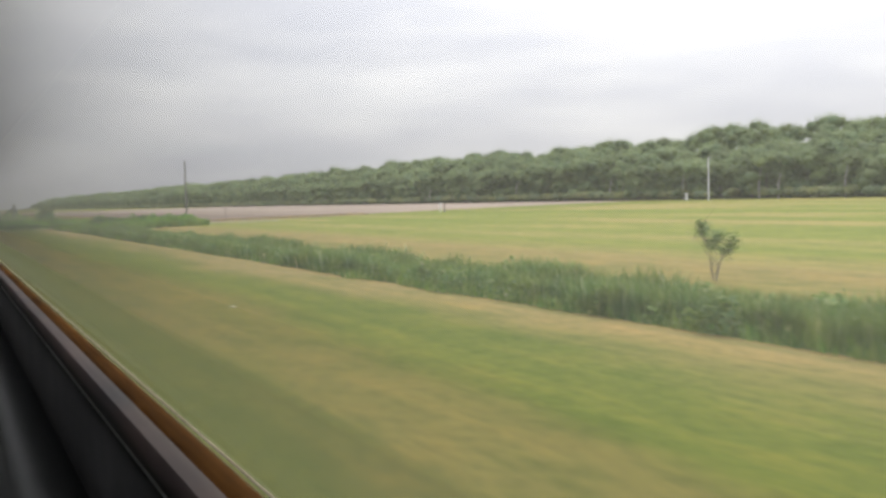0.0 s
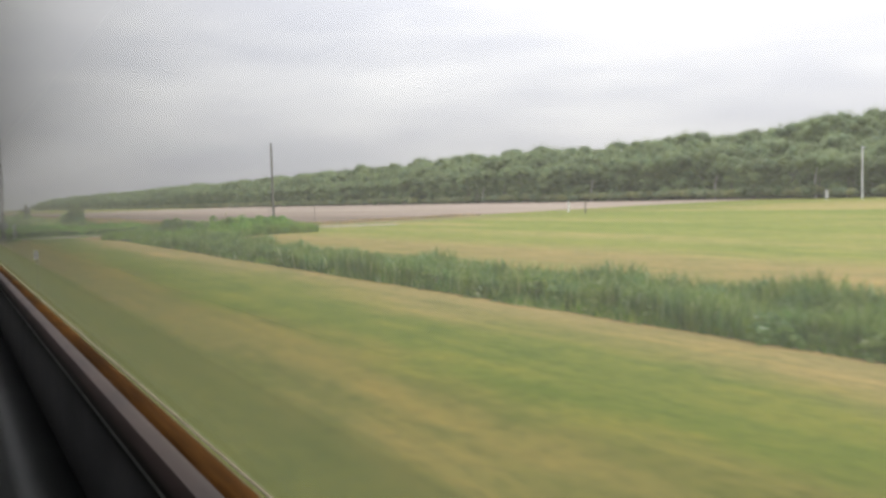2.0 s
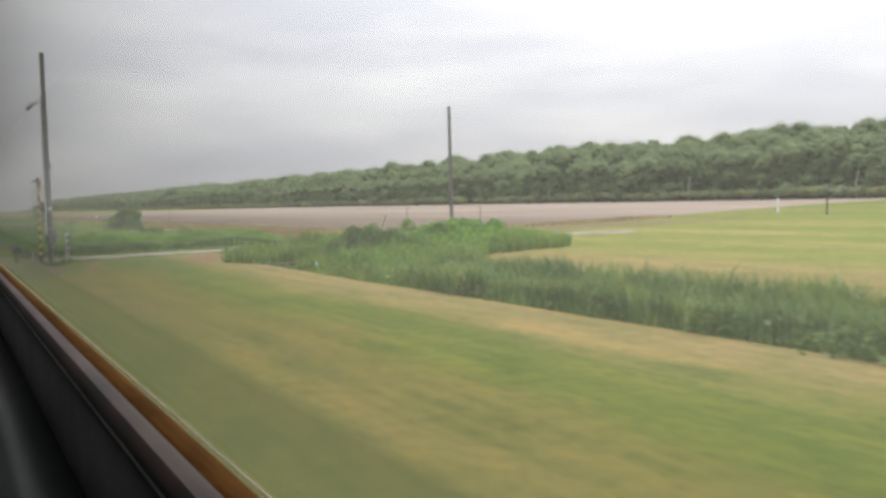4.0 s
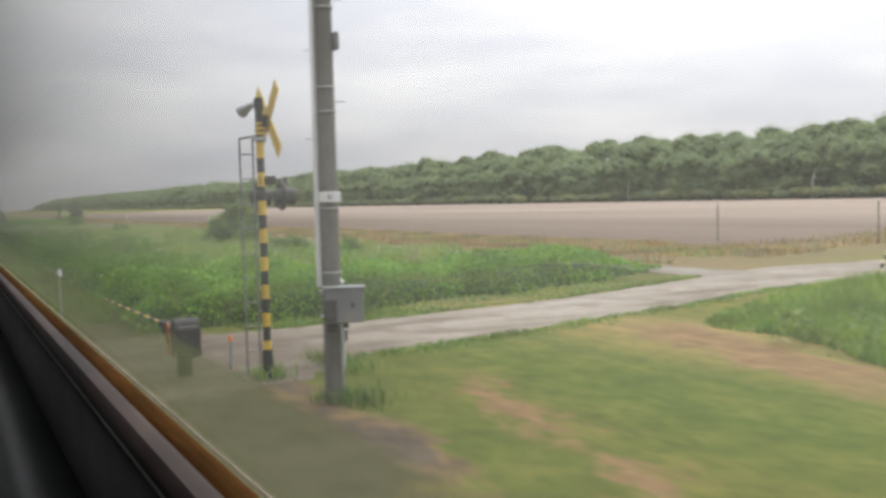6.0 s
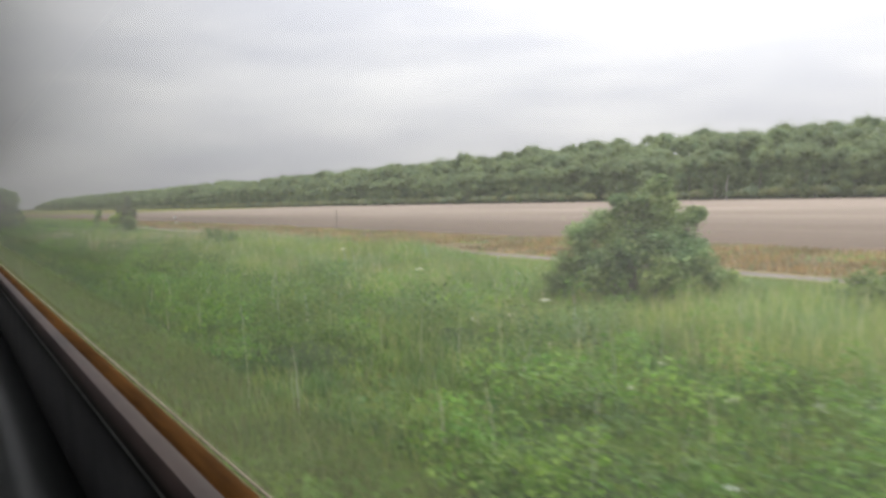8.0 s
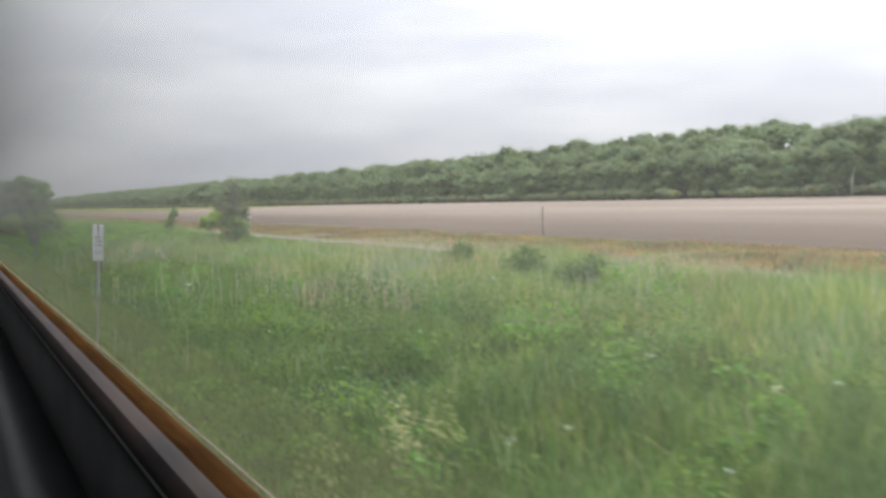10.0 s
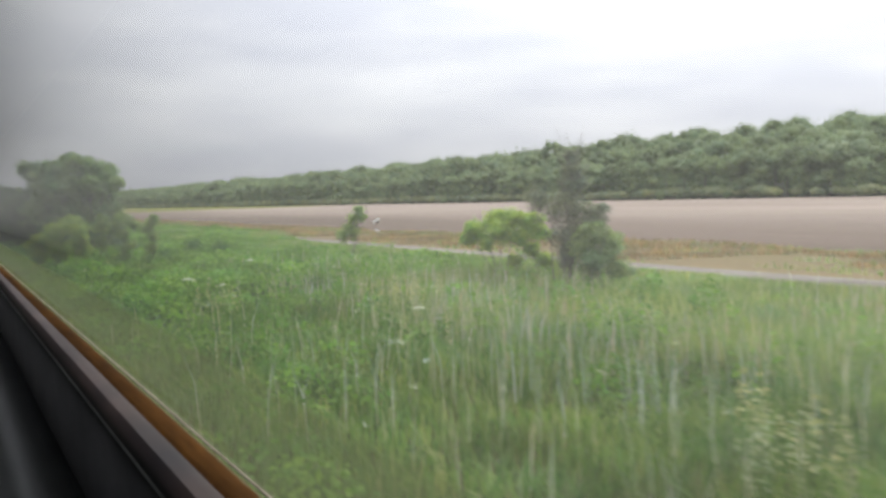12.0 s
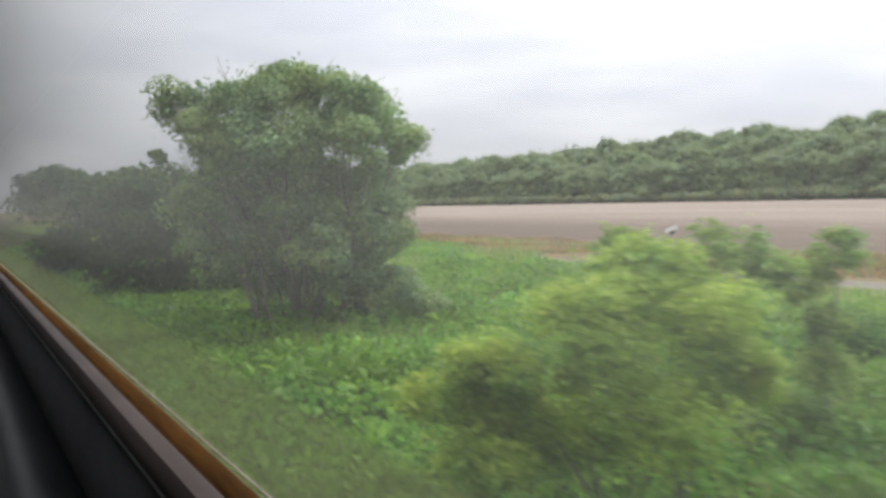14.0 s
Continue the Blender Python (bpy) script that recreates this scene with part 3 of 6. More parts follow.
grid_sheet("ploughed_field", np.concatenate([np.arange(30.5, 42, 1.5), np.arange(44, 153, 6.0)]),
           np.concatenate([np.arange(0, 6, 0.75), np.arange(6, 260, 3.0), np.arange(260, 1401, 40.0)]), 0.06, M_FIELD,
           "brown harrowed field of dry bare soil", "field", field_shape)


def lane(name, rows, lift, label, seed, material=None, ragged=0.07):
    """A gravel lane from rows of (x, y, half width along the cross direction)."""
    pts = [Vector((a, b)) for a, b, _ in rows]
    half = [w for _, _, w in rows]
    out = []
    steps = 8
    for i in range(len(pts) - 1):
        for s in range(steps + (i == len(pts) - 2)):
            k = s / steps
            out.append((pts[i].lerp(pts[i + 1], k), half[i] * (1 - k) + half[i + 1] * k))
    v, f = [], []
    across = 7
    rnd = random.Random(seed)
    for i, (p, w) in enumerate(out):
        d = (out[min(i + 1, len(out) - 1)][0] - out[max(i - 1, 0)][0]).normalized()
        nrm = Vector((-d.y, d.x))
        wl_, wr_ = w * (1 + rnd.uniform(-ragged, ragged)), w * (1 + rnd.uniform(-ragged, ragged))
        for j in range(across):
            k = j / (across - 1) * 2 - 1
            q = p + nrm * k * (wr_ if k > 0 else wl_)
            crown = 0.075 * (1 - k * k) - 0.025 * math.exp(-((abs(k) - 0.5) / 0.15) ** 2)
            v.append((q.x, q.y, float(ground_z(q.x, q.y)) + lift + crown))
    for i in range(len(out) - 1):
        for j in range(across - 1):
            a = i * across + j
            f.append((a, a + across, a + across + 1, a + 1))
    ob = mesh_np(name, np.array(v), np.array(f), material or M_ROAD)
    for p in ob.data.polygons:
        p.use_smooth = True
    return tagged(ob, label, "road", kind="structure")


lane("road", [(1.2, 110.6, 3.6), (3.6, 110.7, 3.2), (6.0, 111.2, 2.0), (9, 111.4, 1.75), (14, 112.2, 1.6), (19, 113.5, 1.7), (24, 114.3, 2.2), (31, 113.0, 2.2), (40, 108.2, 1.9)],
     -0.006, "pale grey gravel road over the level crossing", 1)
lane("farm_track", [(20.9, 113.2, 1.9), (20.9, 116.0, 1.7), (20.9, 124, 1.0), (21.3, 140, 0.7), (21.4, 165, 0.6), (21.2, 190, 0.9), (20.9, 215, 1.3), (21.2, 245, 1.1), (22.5, 290, 0.8), (23.5, 380, 0.8)],
     -0.030, "pale gravel farm track between meadow and field", 2, M_TRACK)

# ---- the railway carriage side along the line ----
CAR_A, CAR_B = -30.0, 300.0


def extrude(name, outline, material, parent, label="", closed=True):
    """A straight profile of (x, z) drawn along the line."""
    n = len(outline)
    v = np.array([(x, y, z) for y in (CAR_A, CAR_B) for x, z in outline])
    last = n if closed else n - 1
    f = np.array([(i, (i + 1) % n, (i + 1) % n + n, i + n) for i in range(last)])
    ob = mesh_np(name, v, f, material, parent)
    return tagged(ob, label)


car = tagged(new("railway_carriage"), "railway carriage side with a dark worn window sill and rusty channel", "train")
extrude("outer_wall", [(0.425, 0.9), (0.452, 0.9), (0.452, 1.93), (0.425, 1.96)], M_PANEL, car)
extrude("window_channel", [(0.374, 2.0), (0.424, 2.0), (0.424, 2.034), (0.374, 2.032)], M_RUST, car, "rusty brown window channel")
nose = [(0.373, 2.00), (0.373, 2.033), (0.366, 2.037), (0.350, 2.037), (0.334, 2.034), (0.322, 2.018), (0.318, 2.000), (0.322, 1.985)]
smooth(extrude("sill", nose, M_SILL, car, "rounded dark purple-brown sill, worn"))
extrude("bead", [(0.322, 1.985), (0.326, 1.985), (0.326, 1.978), (0.319, 1.980)], M_TRIM, car, "thin aluminium bead")
extrude("wall_panel", [(0.330, 1.978), (0.345, 1.978), (0.345, 1.20), (0.330, 1.20)], M_PANEL, car)
extrude("heater_cover", [(0.330, 1.66), (0.330, 1.64), (0.05, 1.60), (0.05, 1.22), (0.04, 1.22), (0.04, 1.62)], M_LINO, car)
extrude("floor_pan", [(-2.3, 1.20), (0.445, 1.20), (0.445, 1.12), (-2.3, 1.12)], M_LINO, car)
# unseen dark wall and roof, added to darken what the pane reflects
extrude("unseen_wall", [(-2.3, 1.20), (-2.3, 6.4), (-2.36, 6.4), (-2.36, 1.12)], M_UNSEEN_LINING, car)
extrude("unseen_roof", [(-2.36, 6.4), (-0.05, 6.4), (-0.05, 6.46), (-2.36, 6.46)], M_UNSEEN_LINING, car)
pane = extrude("pane", [(0.420, 2.034), (0.420, 6.4)], M_GLASS, car, "large window pane with dust, painted haze and a painted reflection", closed=False)
pane.visible_shadow = False
extrude("gasket_edge", [(0.414, 2.0525), (0.4185, 2.0525), (0.4185, 2.0537), (0.414, 2.0537)], M_PALE_WOOD, car, "thin pale edge of the window gasket")

# ---- crossing equipment ----
def dish(r, x, y, z):
    """A shallow round plate with a rolled rim, its back towards -X."""
    bm = bmesh.new()
    n = 32
    rings = []
    for dx, k in ((0.0, 0.60), (0.004, 0.93), (-0.014, 0.97), (-0.010, 1.0), (0.02, 1.0), (0.024, 0.93)):
        rings.append([bm.verts.new((x + dx, y + math.cos(6.28319 * i / n) * r * k, z + math.sin(6.28319 * i / n) * r * k)) for i in range(n)])
    for a, b_ in zip(rings, rings[1:]):
        for i in range(n):
            bm.faces.new((a[i], a[(i + 1) % n], b_[(i + 1) % n], b_[i]))
    bm.faces.new(rings[0])
    bm.faces.new(rings[-1])
    bmesh.ops.recalc_face_normals(bm, faces=bm.faces[:])
    return bm


def crossing_signal(x, y):
    s = thing("crossing_signal", x, y, 0, "yellow and black striped level crossing signal with crossbuck and lamps", "crossing signal")
    smooth(part("post", rod((0, 0, 0), (0, 0, 3.85), 0.054, sides=16), M_BLACK, s))
    smooth(part("base_sleeve", rod((0, 0, 0), (0, 0, 0.42), 0.085, 0.075, 16), M_BLACK, s))
    for z in (0.55, 0.95, 1.35, 1.75, 2.15, 2.55, 2.95, 3.5):
        smooth(part("yellow_band", rod((0, 0, z - 0.2 if z < 3.4 else 3.48), (0, 0, z if z < 3.4 else 3.66), 0.057, sides=16), M_SIGNAL_Y, s))
    smooth(part("yellow_band", rod((0, 0, 3.15), (0, 0, 3.38), 0.057, sides=16), M_SIGNAL_Y, s))
    for z in (3.53, 3.60):
        smooth(part("clamp_ring", rod((0, 0, z), (0, 0, z + 0.02), 0.064, sides=16), M_BLACK, s))
    smooth(part("cap", rod((0, 0, 3.84), (0, 0, 4.0), 0.07, 0.066, 16), M_BLACK, s))
    # crossbuck, facing along the road
    part("hub", box(0.10, 0.12, 0.16, (0.07, 0, 3.68), 0.01), M_BLACK, s)
    for k in (1, -1):
        t = pose(0, 0, 0, 45 * k, 0, 0)
        part("crossbuck_board", box(0.012, 1.32, 0.22, (0.125 + 0.008 * k, 0, 3.68), 0.003, t), M_SIGNAL_Y, s)
    # lamps on a curved arm
    arm = bmesh.new()
    for k in range(10):
        a0, a1 = -1 + k / 5, -1 + (k + 1) / 5
        rod((0.17, 0.54 * a0, 2.80 + 0.05 * (1 - a0 ** 2)), (0.17, 0.54 * a1, 2.80 + 0.05 * (1 - a1 ** 2)), 0.022, sides=8, bm=arm)
    smooth(part("lamp_arm", arm, M_BLACK, s))
    part("arm_bracket", box(0.24, 0.10, 0.12, (0.08, 0, 2.84), 0.01), M_BLACK, s)
    for yy in (-0.535, 0.535):
        lamp = part("signal_lamp", dish(0.20, 0.10, yy, 2.61), M_BLACK, s, "round black lamp board with a rolled rim")
        smooth(lamp)
        smooth(part("hood", rod((0.15, yy, 2.61), (0.29, yy, 2.60), 0.115, 0.125, 24), M_BLACK, lamp))
        smooth(part("lens", rod((0.27, yy, 2.60), (0.295, yy, 2.60), 0.105, 0.10, 24), M_RED, lamp))
        smooth(part("housing", rod((0.09, yy, 2.61), (0.0, yy, 2.61), 0.115, 0.08, 24), M_BLACK, lamp))
        part("hanger", box(0.03, 0.03, 0.14, (0.16, yy, 2.79), 0.004), M_BLACK, lamp)
        part("cable_inlet", box(0.05, 0.05, 0.06, (0.03, yy, 2.50), 0.01), M_BLACK, lamp)
    # loudspeaker
    horn = smooth(part("loudspeaker", rod((-0.05, 0.08, 3.93), (-0.16, 0.30, 3.84), 0.035, 0.10, 16), M_GALV, s, "grey horn loudspeaker"))
    smooth(part("bracket", rod((0, 0, 3.9), (-0.06, 0.10, 3.93), 0.02, sides=8), M_GALV, horn))
    # ladder
    for dx in (-0.19, 0.005):
        smooth(part("ladder_rail", rod((dx, 0.36, 0.05), (dx, 0.36, 3.45), 0.016, sides=8), M_OLD_STEEL, s))
        smooth(part("ladder_hook", rod((dx, 0.36, 3.45), (dx * 0.3, 0.03, 3.47), 0.016, sides=8), M_OLD_STEEL, s))
    for k in range(9):
        z = 0.35 + k * 0.36
        smooth(part("rung", rod((-0.19, 0.36, z), (0.005, 0.36, z), 0.011, sides=8), M_OLD_STEEL, s))
    for z in (0.95, 2.45):
        smooth(part("stay", rod((0.005, 0.36, z), (0, 0, z), 0.013, sides=8), M_OLD_STEEL, s))
    part("clamp_box", box(0.16, 0.14, 0.06, (0, 0, 3.42), 0.01), M_GALV, s)
    return s


crossing_signal(4.0, 108.26)


def concrete_pole(x, y):
    p = thing("utility_pole", x, y, 0, "grey concrete utility pole with conduit, bands and a plate", "pole")
    smooth(part("shaft", rod((0, 0, -0.2), (0, 0, 9.5), 0.125, 0.095, 24), M_CONCRETE, p))
    smooth(part("conduit", rod((-0.140, 0.055, 1.45), (-0.125, 0.045, 7.5), 0.032, sides=10), M_WHITE, p, "pale conduit pipe"))
    smooth(part("conduit", rod((0.06, -0.135, 0.0), (0.06, -0.135, 1.1), 0.018, sides=10), M_GALV, p, "pale conduit pipe"))
    for z in (1.62, 2.42, 3.62, 3.92, 4.9, 5.8):
        smooth(part("steel_band", rod((0, 0, z), (0, 0, z + 0.018), 0.131, sides=24), M_GALV, p))
    # cross-arm with a horn and two insulators
    arm = smooth(part("cross_arm", rod((0.10, -0.06, 7.28), (-0.62, 0.36, 7.28), 0.028, sides=10), M_OLD_STEEL, p))
    smooth(part("brace", rod((-0.05, 0.03, 6.85), (-0.40, 0.23, 7.27), 0.014, sides=8), M_OLD_STEEL, arm))
    smooth(part("horn", rod((-0.44, 0.26, 7.20), (-0.66, 0.42, 7.05), 0.04, 0.12, 16), M_OLD_STEEL, arm, "grey horn loudspeaker"))
    for q in (0.25, 0.5):
        smooth(part("insulator", rod((-0.72 * q, 0.42 * q, 7.30), (-0.72 * q, 0.42 * q, 7.44), 0.032, 0.022, 10), M_WHITE, arm, "white porcelain insulator"))
    smooth(part("conduit_box", box(0.07, 0.10, 0.22, (0.13, -0.06, 4.50), 0.01), M_GREYBOX, p))
    plate = part("number_plate", box(0.012, 0.27, 0.13, (0, 0, 0), 0.003, None), M_WHITE, p, "white plate with dark marks")
    plate.matrix_local = pose(-0.035, -0.132, 2.57, 0, 0, -105)
    for k in range(2):
        part("mark", box(0.004, 0.07, 0.014, (0.008, 0, 0.018 - 0.034 * k)), M_BLACK, plate)
    for k, z in enumerate((3.3, 3.75, 4.4, 5.0, 5.5)):
        sgn = 1 if k % 2 else -1
        smooth(part("step_bolt", rod((0.08 * sgn, -0.06 * sgn, z), (0.22 * sgn, -0.14 * sgn, z), 0.008, sides=6), M_GALV, p))
    return p


concrete_pole(4.25, 106.36)

b = thing("relay_box", 4.30, 106.10, 1.02, "grey metal relay box strapped to the concrete pole", "box", turn=-20)
part("case", box(0.48, 0.28, 0.42, (0, 0, 0.21), 0.012), M_GREYBOX, b)
part("lid", box(0.52, 0.32, 0.025, (0, 0, 0.43), 0.006), M_GREYBOX, b)
part("junction_cover", box(0.16, 0.05, 0.26, (-0.17, -0.165, 0.17), 0.01), M_CASE, b)
for z_ in (0.06, 0.36):
    part("strap", box(0.30, 0.20, 0.03, (-0.13, 0.20, z_), 0.004), M_GALV, b)
part("latch", box(0.03, 0.02, 0.07, (0.10, -0.15, 0.22), 0.004), M_BLACK, b)
smooth(part("cable_gland", rod((-0.15, 0, -0.12), (-0.15, 0, 0.0), 0.05, 0.07, 12), M_BLACK, b))
smooth(part("cable_gland", rod((0.02, 0, -0.08), (0.02, 0, 0.0), 0.03, 0.04, 12), M_BLACK, b))

b = thing("board_fence", 5.19, 108.61, 0, "low fence of three black boards on grey steel posts", "fence", turn=-12)
for yy in (-0.55, 0.55):
    p = smooth(part("fence_post", rod((0, yy, -0.1), (0, yy, 1.33), 0.05, sides=14), M_GALV, b))
    smooth(part("post_cap", rod((0, yy, 1.33), (0, yy, 1.37), 0.056, 0.045, 14), M_WHITE, p))
for z in (1.18, 0.86, 0.54):
    part("board", box(0.03, 1.16, 0.16, (0.066, 0.0, z), 0.006), M_BOARD, b)

b = thing("barrier_machine", 3.0, 109.0, 0, "black crossing barrier machine with an orange cable", "barrier machine")
smooth(part("pedestal", rod((0, 0.05, 0), (0, 0.05, 0.32), 0.12, 0.10, 14), M_BLACK, b))
part("base_plate", box(0.42, 0.46, 0.03, (0, 0.05, 0.015), 0.006), M_OLD_STEEL, b)
part("case", box(0.36, 0.44, 0.46, (0, -0.08, 0.56), 0.05), M_CASE, b)
smooth(part("cover", rod((-0.17, -0.08, 0.76), (0.17, -0.08, 0.76), 0.13, sides=20), M_CASE, b))
smooth(part("drive_drum", rod((-0.20, 0.24, 0.66), (0.12, 0.24, 0.66), 0.17, 0.16, 22), M_CASE, b))
smooth(part("axle", rod((-0.27, 0.24, 0.70), (0.20, 0.24, 0.70), 0.05, sides=12), M_BLACK, b))
for yy in (-0.24, 0.06):
    smooth(part("bolt", rod((-0.19, yy, 0.40), (-0.175, yy, 0.40), 0.016, sides=8), M_GALV, b))
cable = bmesh.new()
for k in range(8):
    a0, a1 = math.pi * k / 8, math.pi * (k + 1) / 8
    rod((-0.22, 0.06 + 0.14 * math.cos(a0), 0.36 + 0.46 * math.sin(a0)), (-0.22, 0.06 + 0.14 * math.cos(a1), 0.36 + 0.46 * math.sin(a1)), 0.012, sides=6, bm=cable)
smooth(part("cable", cable, M_ORANGE, b, "orange cable loop"))

b = thing("boom_barrier", 2.74, 109.1, 0.80, "lowered yellow and black striped barrier arm", "barrier")
for k in range(14):
    z0, z1 = -0.006 * k, -0.006 * (k + 1)
    smooth(part("stripe", rod((0, 0.2 + 0.40 * k, z0), (0, 0.2 + 0.40 * (k + 1), z1), 0.022 - 0.0006 * k, sides=10), M_SIGNAL_Y if k % 2 == 0 else M_BLACK, b))
part("clamp", box(0.07, 0.20, 0.09, (0.0, 0.12, 0), 0.015), M_BLACK, b)

stake = thing("marker_stake", 3.7, 109.1, 0, "short post with an orange-yellow cap", "stake")
smooth(part("post", rod((0, 0, 0), (0, 0, 0.46), 0.025, sides=10), M_GALV, stake))
smooth(part("cap", rod((0, 0, 0.46), (0, 0, 0.54), 0.04, 0.03, 10), M_ORANGE, stake))

for yy, xx in ((114.2, 1.9), (115.2, 2.0)):
    s = thing("white_stake", xx, yy, 0, "slim grey stake with a white cap", "stake", "stakes beside the line")
    smooth(part("post", rod((0, 0, -0.1), (0, 0, 1.24), 0.025, sides=10), M_GALV, s))
    smooth(part("cap", rod((0, 0, 1.24), (0, 0, 1.30), 0.055, 0.04, 12), M_WHITE, s))

# name board by the line, its writing as bars
s = thing("line_sign", 2.1, 173.1, 0, "narrow white line-side board with dark bars, leaning a little", "sign")
s.matrix_world = pose(1.99, 173.1, 0, 0, 3.0, -12)
smooth(part("post", rod((0, 0, -0.1), (0, 0, 1.75), 0.025, sides=12), M_GALV, s))
bd = part("board", box(0.160, 0.014, 0.56, (0, -0.04, 1.955), 0.004), M_WHITE, s, "white enamel board")
for w_, h_, x_, z_ in ((0.020, 0.12, 0.0, 2.16), (0.085, 0.012, 0.0, 2.045), (0.07, 0.012, -0.005, 2.010), (0.012, 0.035, 0.035, 1.985), (0.07, 0.012, 0.005, 1.965), (0.085, 0.012, 0.0, 1.915)):
    part("writing_bar", box(w_, 0.003, h_, (x_, -0.0485, z_)), M_BLACK, bd)
for w_, h_, x_, z_ in ((0.07, 0.008, 0.0, 1.835), (0.012, 0.05, 0.03, 1.81), (0.012, 0.05, -0.03, 1.80), (0.05, 0.008, -0.01, 1.765)):
    part("writing_bar", box(w_, 0.003, h_, (x_, -0.0485, z_)), M_GREYBOX, bd)


s = thing("line_marker", 1.92, 181.8, 0, "small grey metal plate on a post, seen from behind", "sign", turn=-14)
smooth(part("post", rod((0, 0, -0.1), (0, 0, 1.90), 0.025, sides=12), M_OLD_STEEL, s))
part("plate", box(0.21, 0.012, 0.31, (-0.03, 0.032, 1.76), 0.004), M_GREYBOX, s, "grey back of a small plate")
for z in (1.68, 1.84):
    part("clip", box(0.07, 0.07, 0.02, (0, 0.0, z), 0.004), M_GALV, s)


# a small white distance board before the meadow's end, its writing as bars
s = thing("distance_marker", 2.45, 57.0, 0, "small white board with a pointed top on a thin grey post", "sign", turn=-14)
smooth(part("post", rod((0, 0, -0.1), (0, 0, 1.10), 0.016, sides=10), M_OLD_STEEL, s))
bm = bmesh.new()
outline = [(-0.07, 1.01), (0.07, 1.01), (0.07, 1.21), (0.045, 1.27), (0.0, 1.29), (-0.045, 1.27), (-0.07, 1.21)]
front = [bm.verts.new((a, -0.032, z)) for a, z in outline]
back = [bm.verts.new((a, -0.020, z)) for a, z in outline]
bm.faces.new(front)
bm.faces.new(back[::-1])
for i in range(len(outline)):
    bm.faces.new((front[i], back[i], back[(i + 1) % 7], front[(i + 1) % 7]))
bmesh.ops.recalc_face_normals(bm, faces=bm.faces[:])
bd = part("board", bm, M_WHITE, s, "white enamel board")
for w_, h_, x_, z_ in ((0.06, 0.016, 0.0, 1.195), (0.06, 0.05, 0.0, 1.125)):
    part("writing_bar", box(w_, 0.003, h_, (x_, -0.0345, z_)), M_GREYBOX, bd)


def wooden_pole(x, y, h, r, label, lean=0.0, pin=False):
    p = thing("power_pole", x, y, float(ground_z(x, y)), label, "pole")
    smooth(part("shaft", rod((0, 0, -0.2), (lean, 0, h), r, r * 0.75, 14), M_CONCRETE, p))
    if pin:
        smooth(part("cap", rod((lean, 0, h), (lean, 0, h + 0.05), r * 0.8, r * 0.6, 14), M_GALV, p))
        smooth(part("insulator", rod((lean, 0, h + 0.05), (lean, 0, h + 0.22), 0.04, 0.03, 10), M_WHITE, p))
    return p


wooden_pole(28.25, 111.9, 8.3, 0.13, "weathered grey power pole beside the gravel road", pin=True)
g = thing("guy_guard", 22.93, 111.9, float(ground_z(22.93, 111.9)), "leaning pale and black striped guy wire guard", "guy guard")
for k in range(14):
    smooth(part("stripe", rod((0.040 * k, -0.032 * k, 0.125 * k), (0.040 * (k + 1), -0.032 * (k + 1), 0.125 * (k + 1)), 0.04, sides=10), M_PALE_YELLOW if k % 2 else M_BLACK, g))
smooth(part("wire", rod((0.56, -0.45, 1.75), (5.1, 0.1, 7.7), 0.004, sides=5), M_GALV, g))

for x, y, h in ((33.0, 127.5, 1.9), (36.0, 121.0, 1.9), (30.0, 200.5, 1.8)):
    s = thing("field_post", x, y, float(ground_z(x, y)), "thin grey stake at the field's edge", "stake", "stakes along the field")
    smooth(part("post", rod((0, 0, -0.1), (0, 0, h), 0.035, 0.03, 8), M_CONCRETE, s))

s = thing("field_sign", 25.55, 242.3, float(ground_z(25.55, 242.3)), "small tilted white board and lower plate on a thin stake", "sign", turn=-43)
smooth(part("post", rod((0, 0, -0.1), (0, 0, 1.12), 0.022, 0.02, 8), M_PALE_WOOD, s))
part("board", box(0.48, 0.02, 0.16, (0.0, -0.03, 1.12), 0.004, pose(0, 0, 0, 0, -24, 0)), M_WHITE, s)
part("bracket", box(0.20, 0.03, 0.12, (0.05, 0.0, 0.98), 0.004), M_BLACK, s)
part("lower_plate", box(0.34, 0.02, 0.10, (0.06, -0.03, 0.45), 0.004, pose(0, 0, 0, 0, 12, 0)), M_WHITE, s)

s = thing("boundary_post", 74.4, 125.7, float(ground_z(74.4, 125.7)), "short white boundary post in the meadow", "post")
smooth(part("post", rod((0, 0, 0), (0, 0, 1.5), 0.11, 0.10, 10), M_WHITE, s))
s = thing("dark_post", 70.0, 116.5, float(ground_z(70, 116.5)), "dark wooden post in the meadow", "post")
smooth(part("post", rod((0, 0, 0), (0, 0, 1.6), 0.10, 0.08, 10), M_BARK, s))
s = thing("white_mast", 140.0, 128.5, float(ground_z(140, 128.5)), "tall slim white mast before the woods", "mast")
smooth(part("mast", rod((0, 0, 0), (0, 0, 9.0), 0.16, 0.12, 12), M_WHITE, s))
part("top_bracket", box(0.9, 0.2, 0.15, (0.3, 0, 8.9), 0.02), M_GALV, s)
s = thing("white_marker", 143.0, 138.0, float(ground_z(143, 138)), "small white marker at the wood's edge", "marker")
part("panel", box(0.5, 0.3, 1.6, (0, 0, 0.8), 0.03), M_WHITE, s)

# a concrete culvert head in the ditch
s = thing("culvert", 12.4, 99.6, -0.10, "mossy concrete culvert edge beside the ditch", "culvert", turn=7)
part("headwall", box(2.5, 0.16, 0.16, (0, 0, 0.0), 0.02), M_MOSSY, s)


# ---- trees and shrubs ----
def tubes(paths):
    bm = bmesh.new()
    for a, b_, r0, r1 in paths:
        rod(a, b_, r0, r1, 7, bm)
    return bm


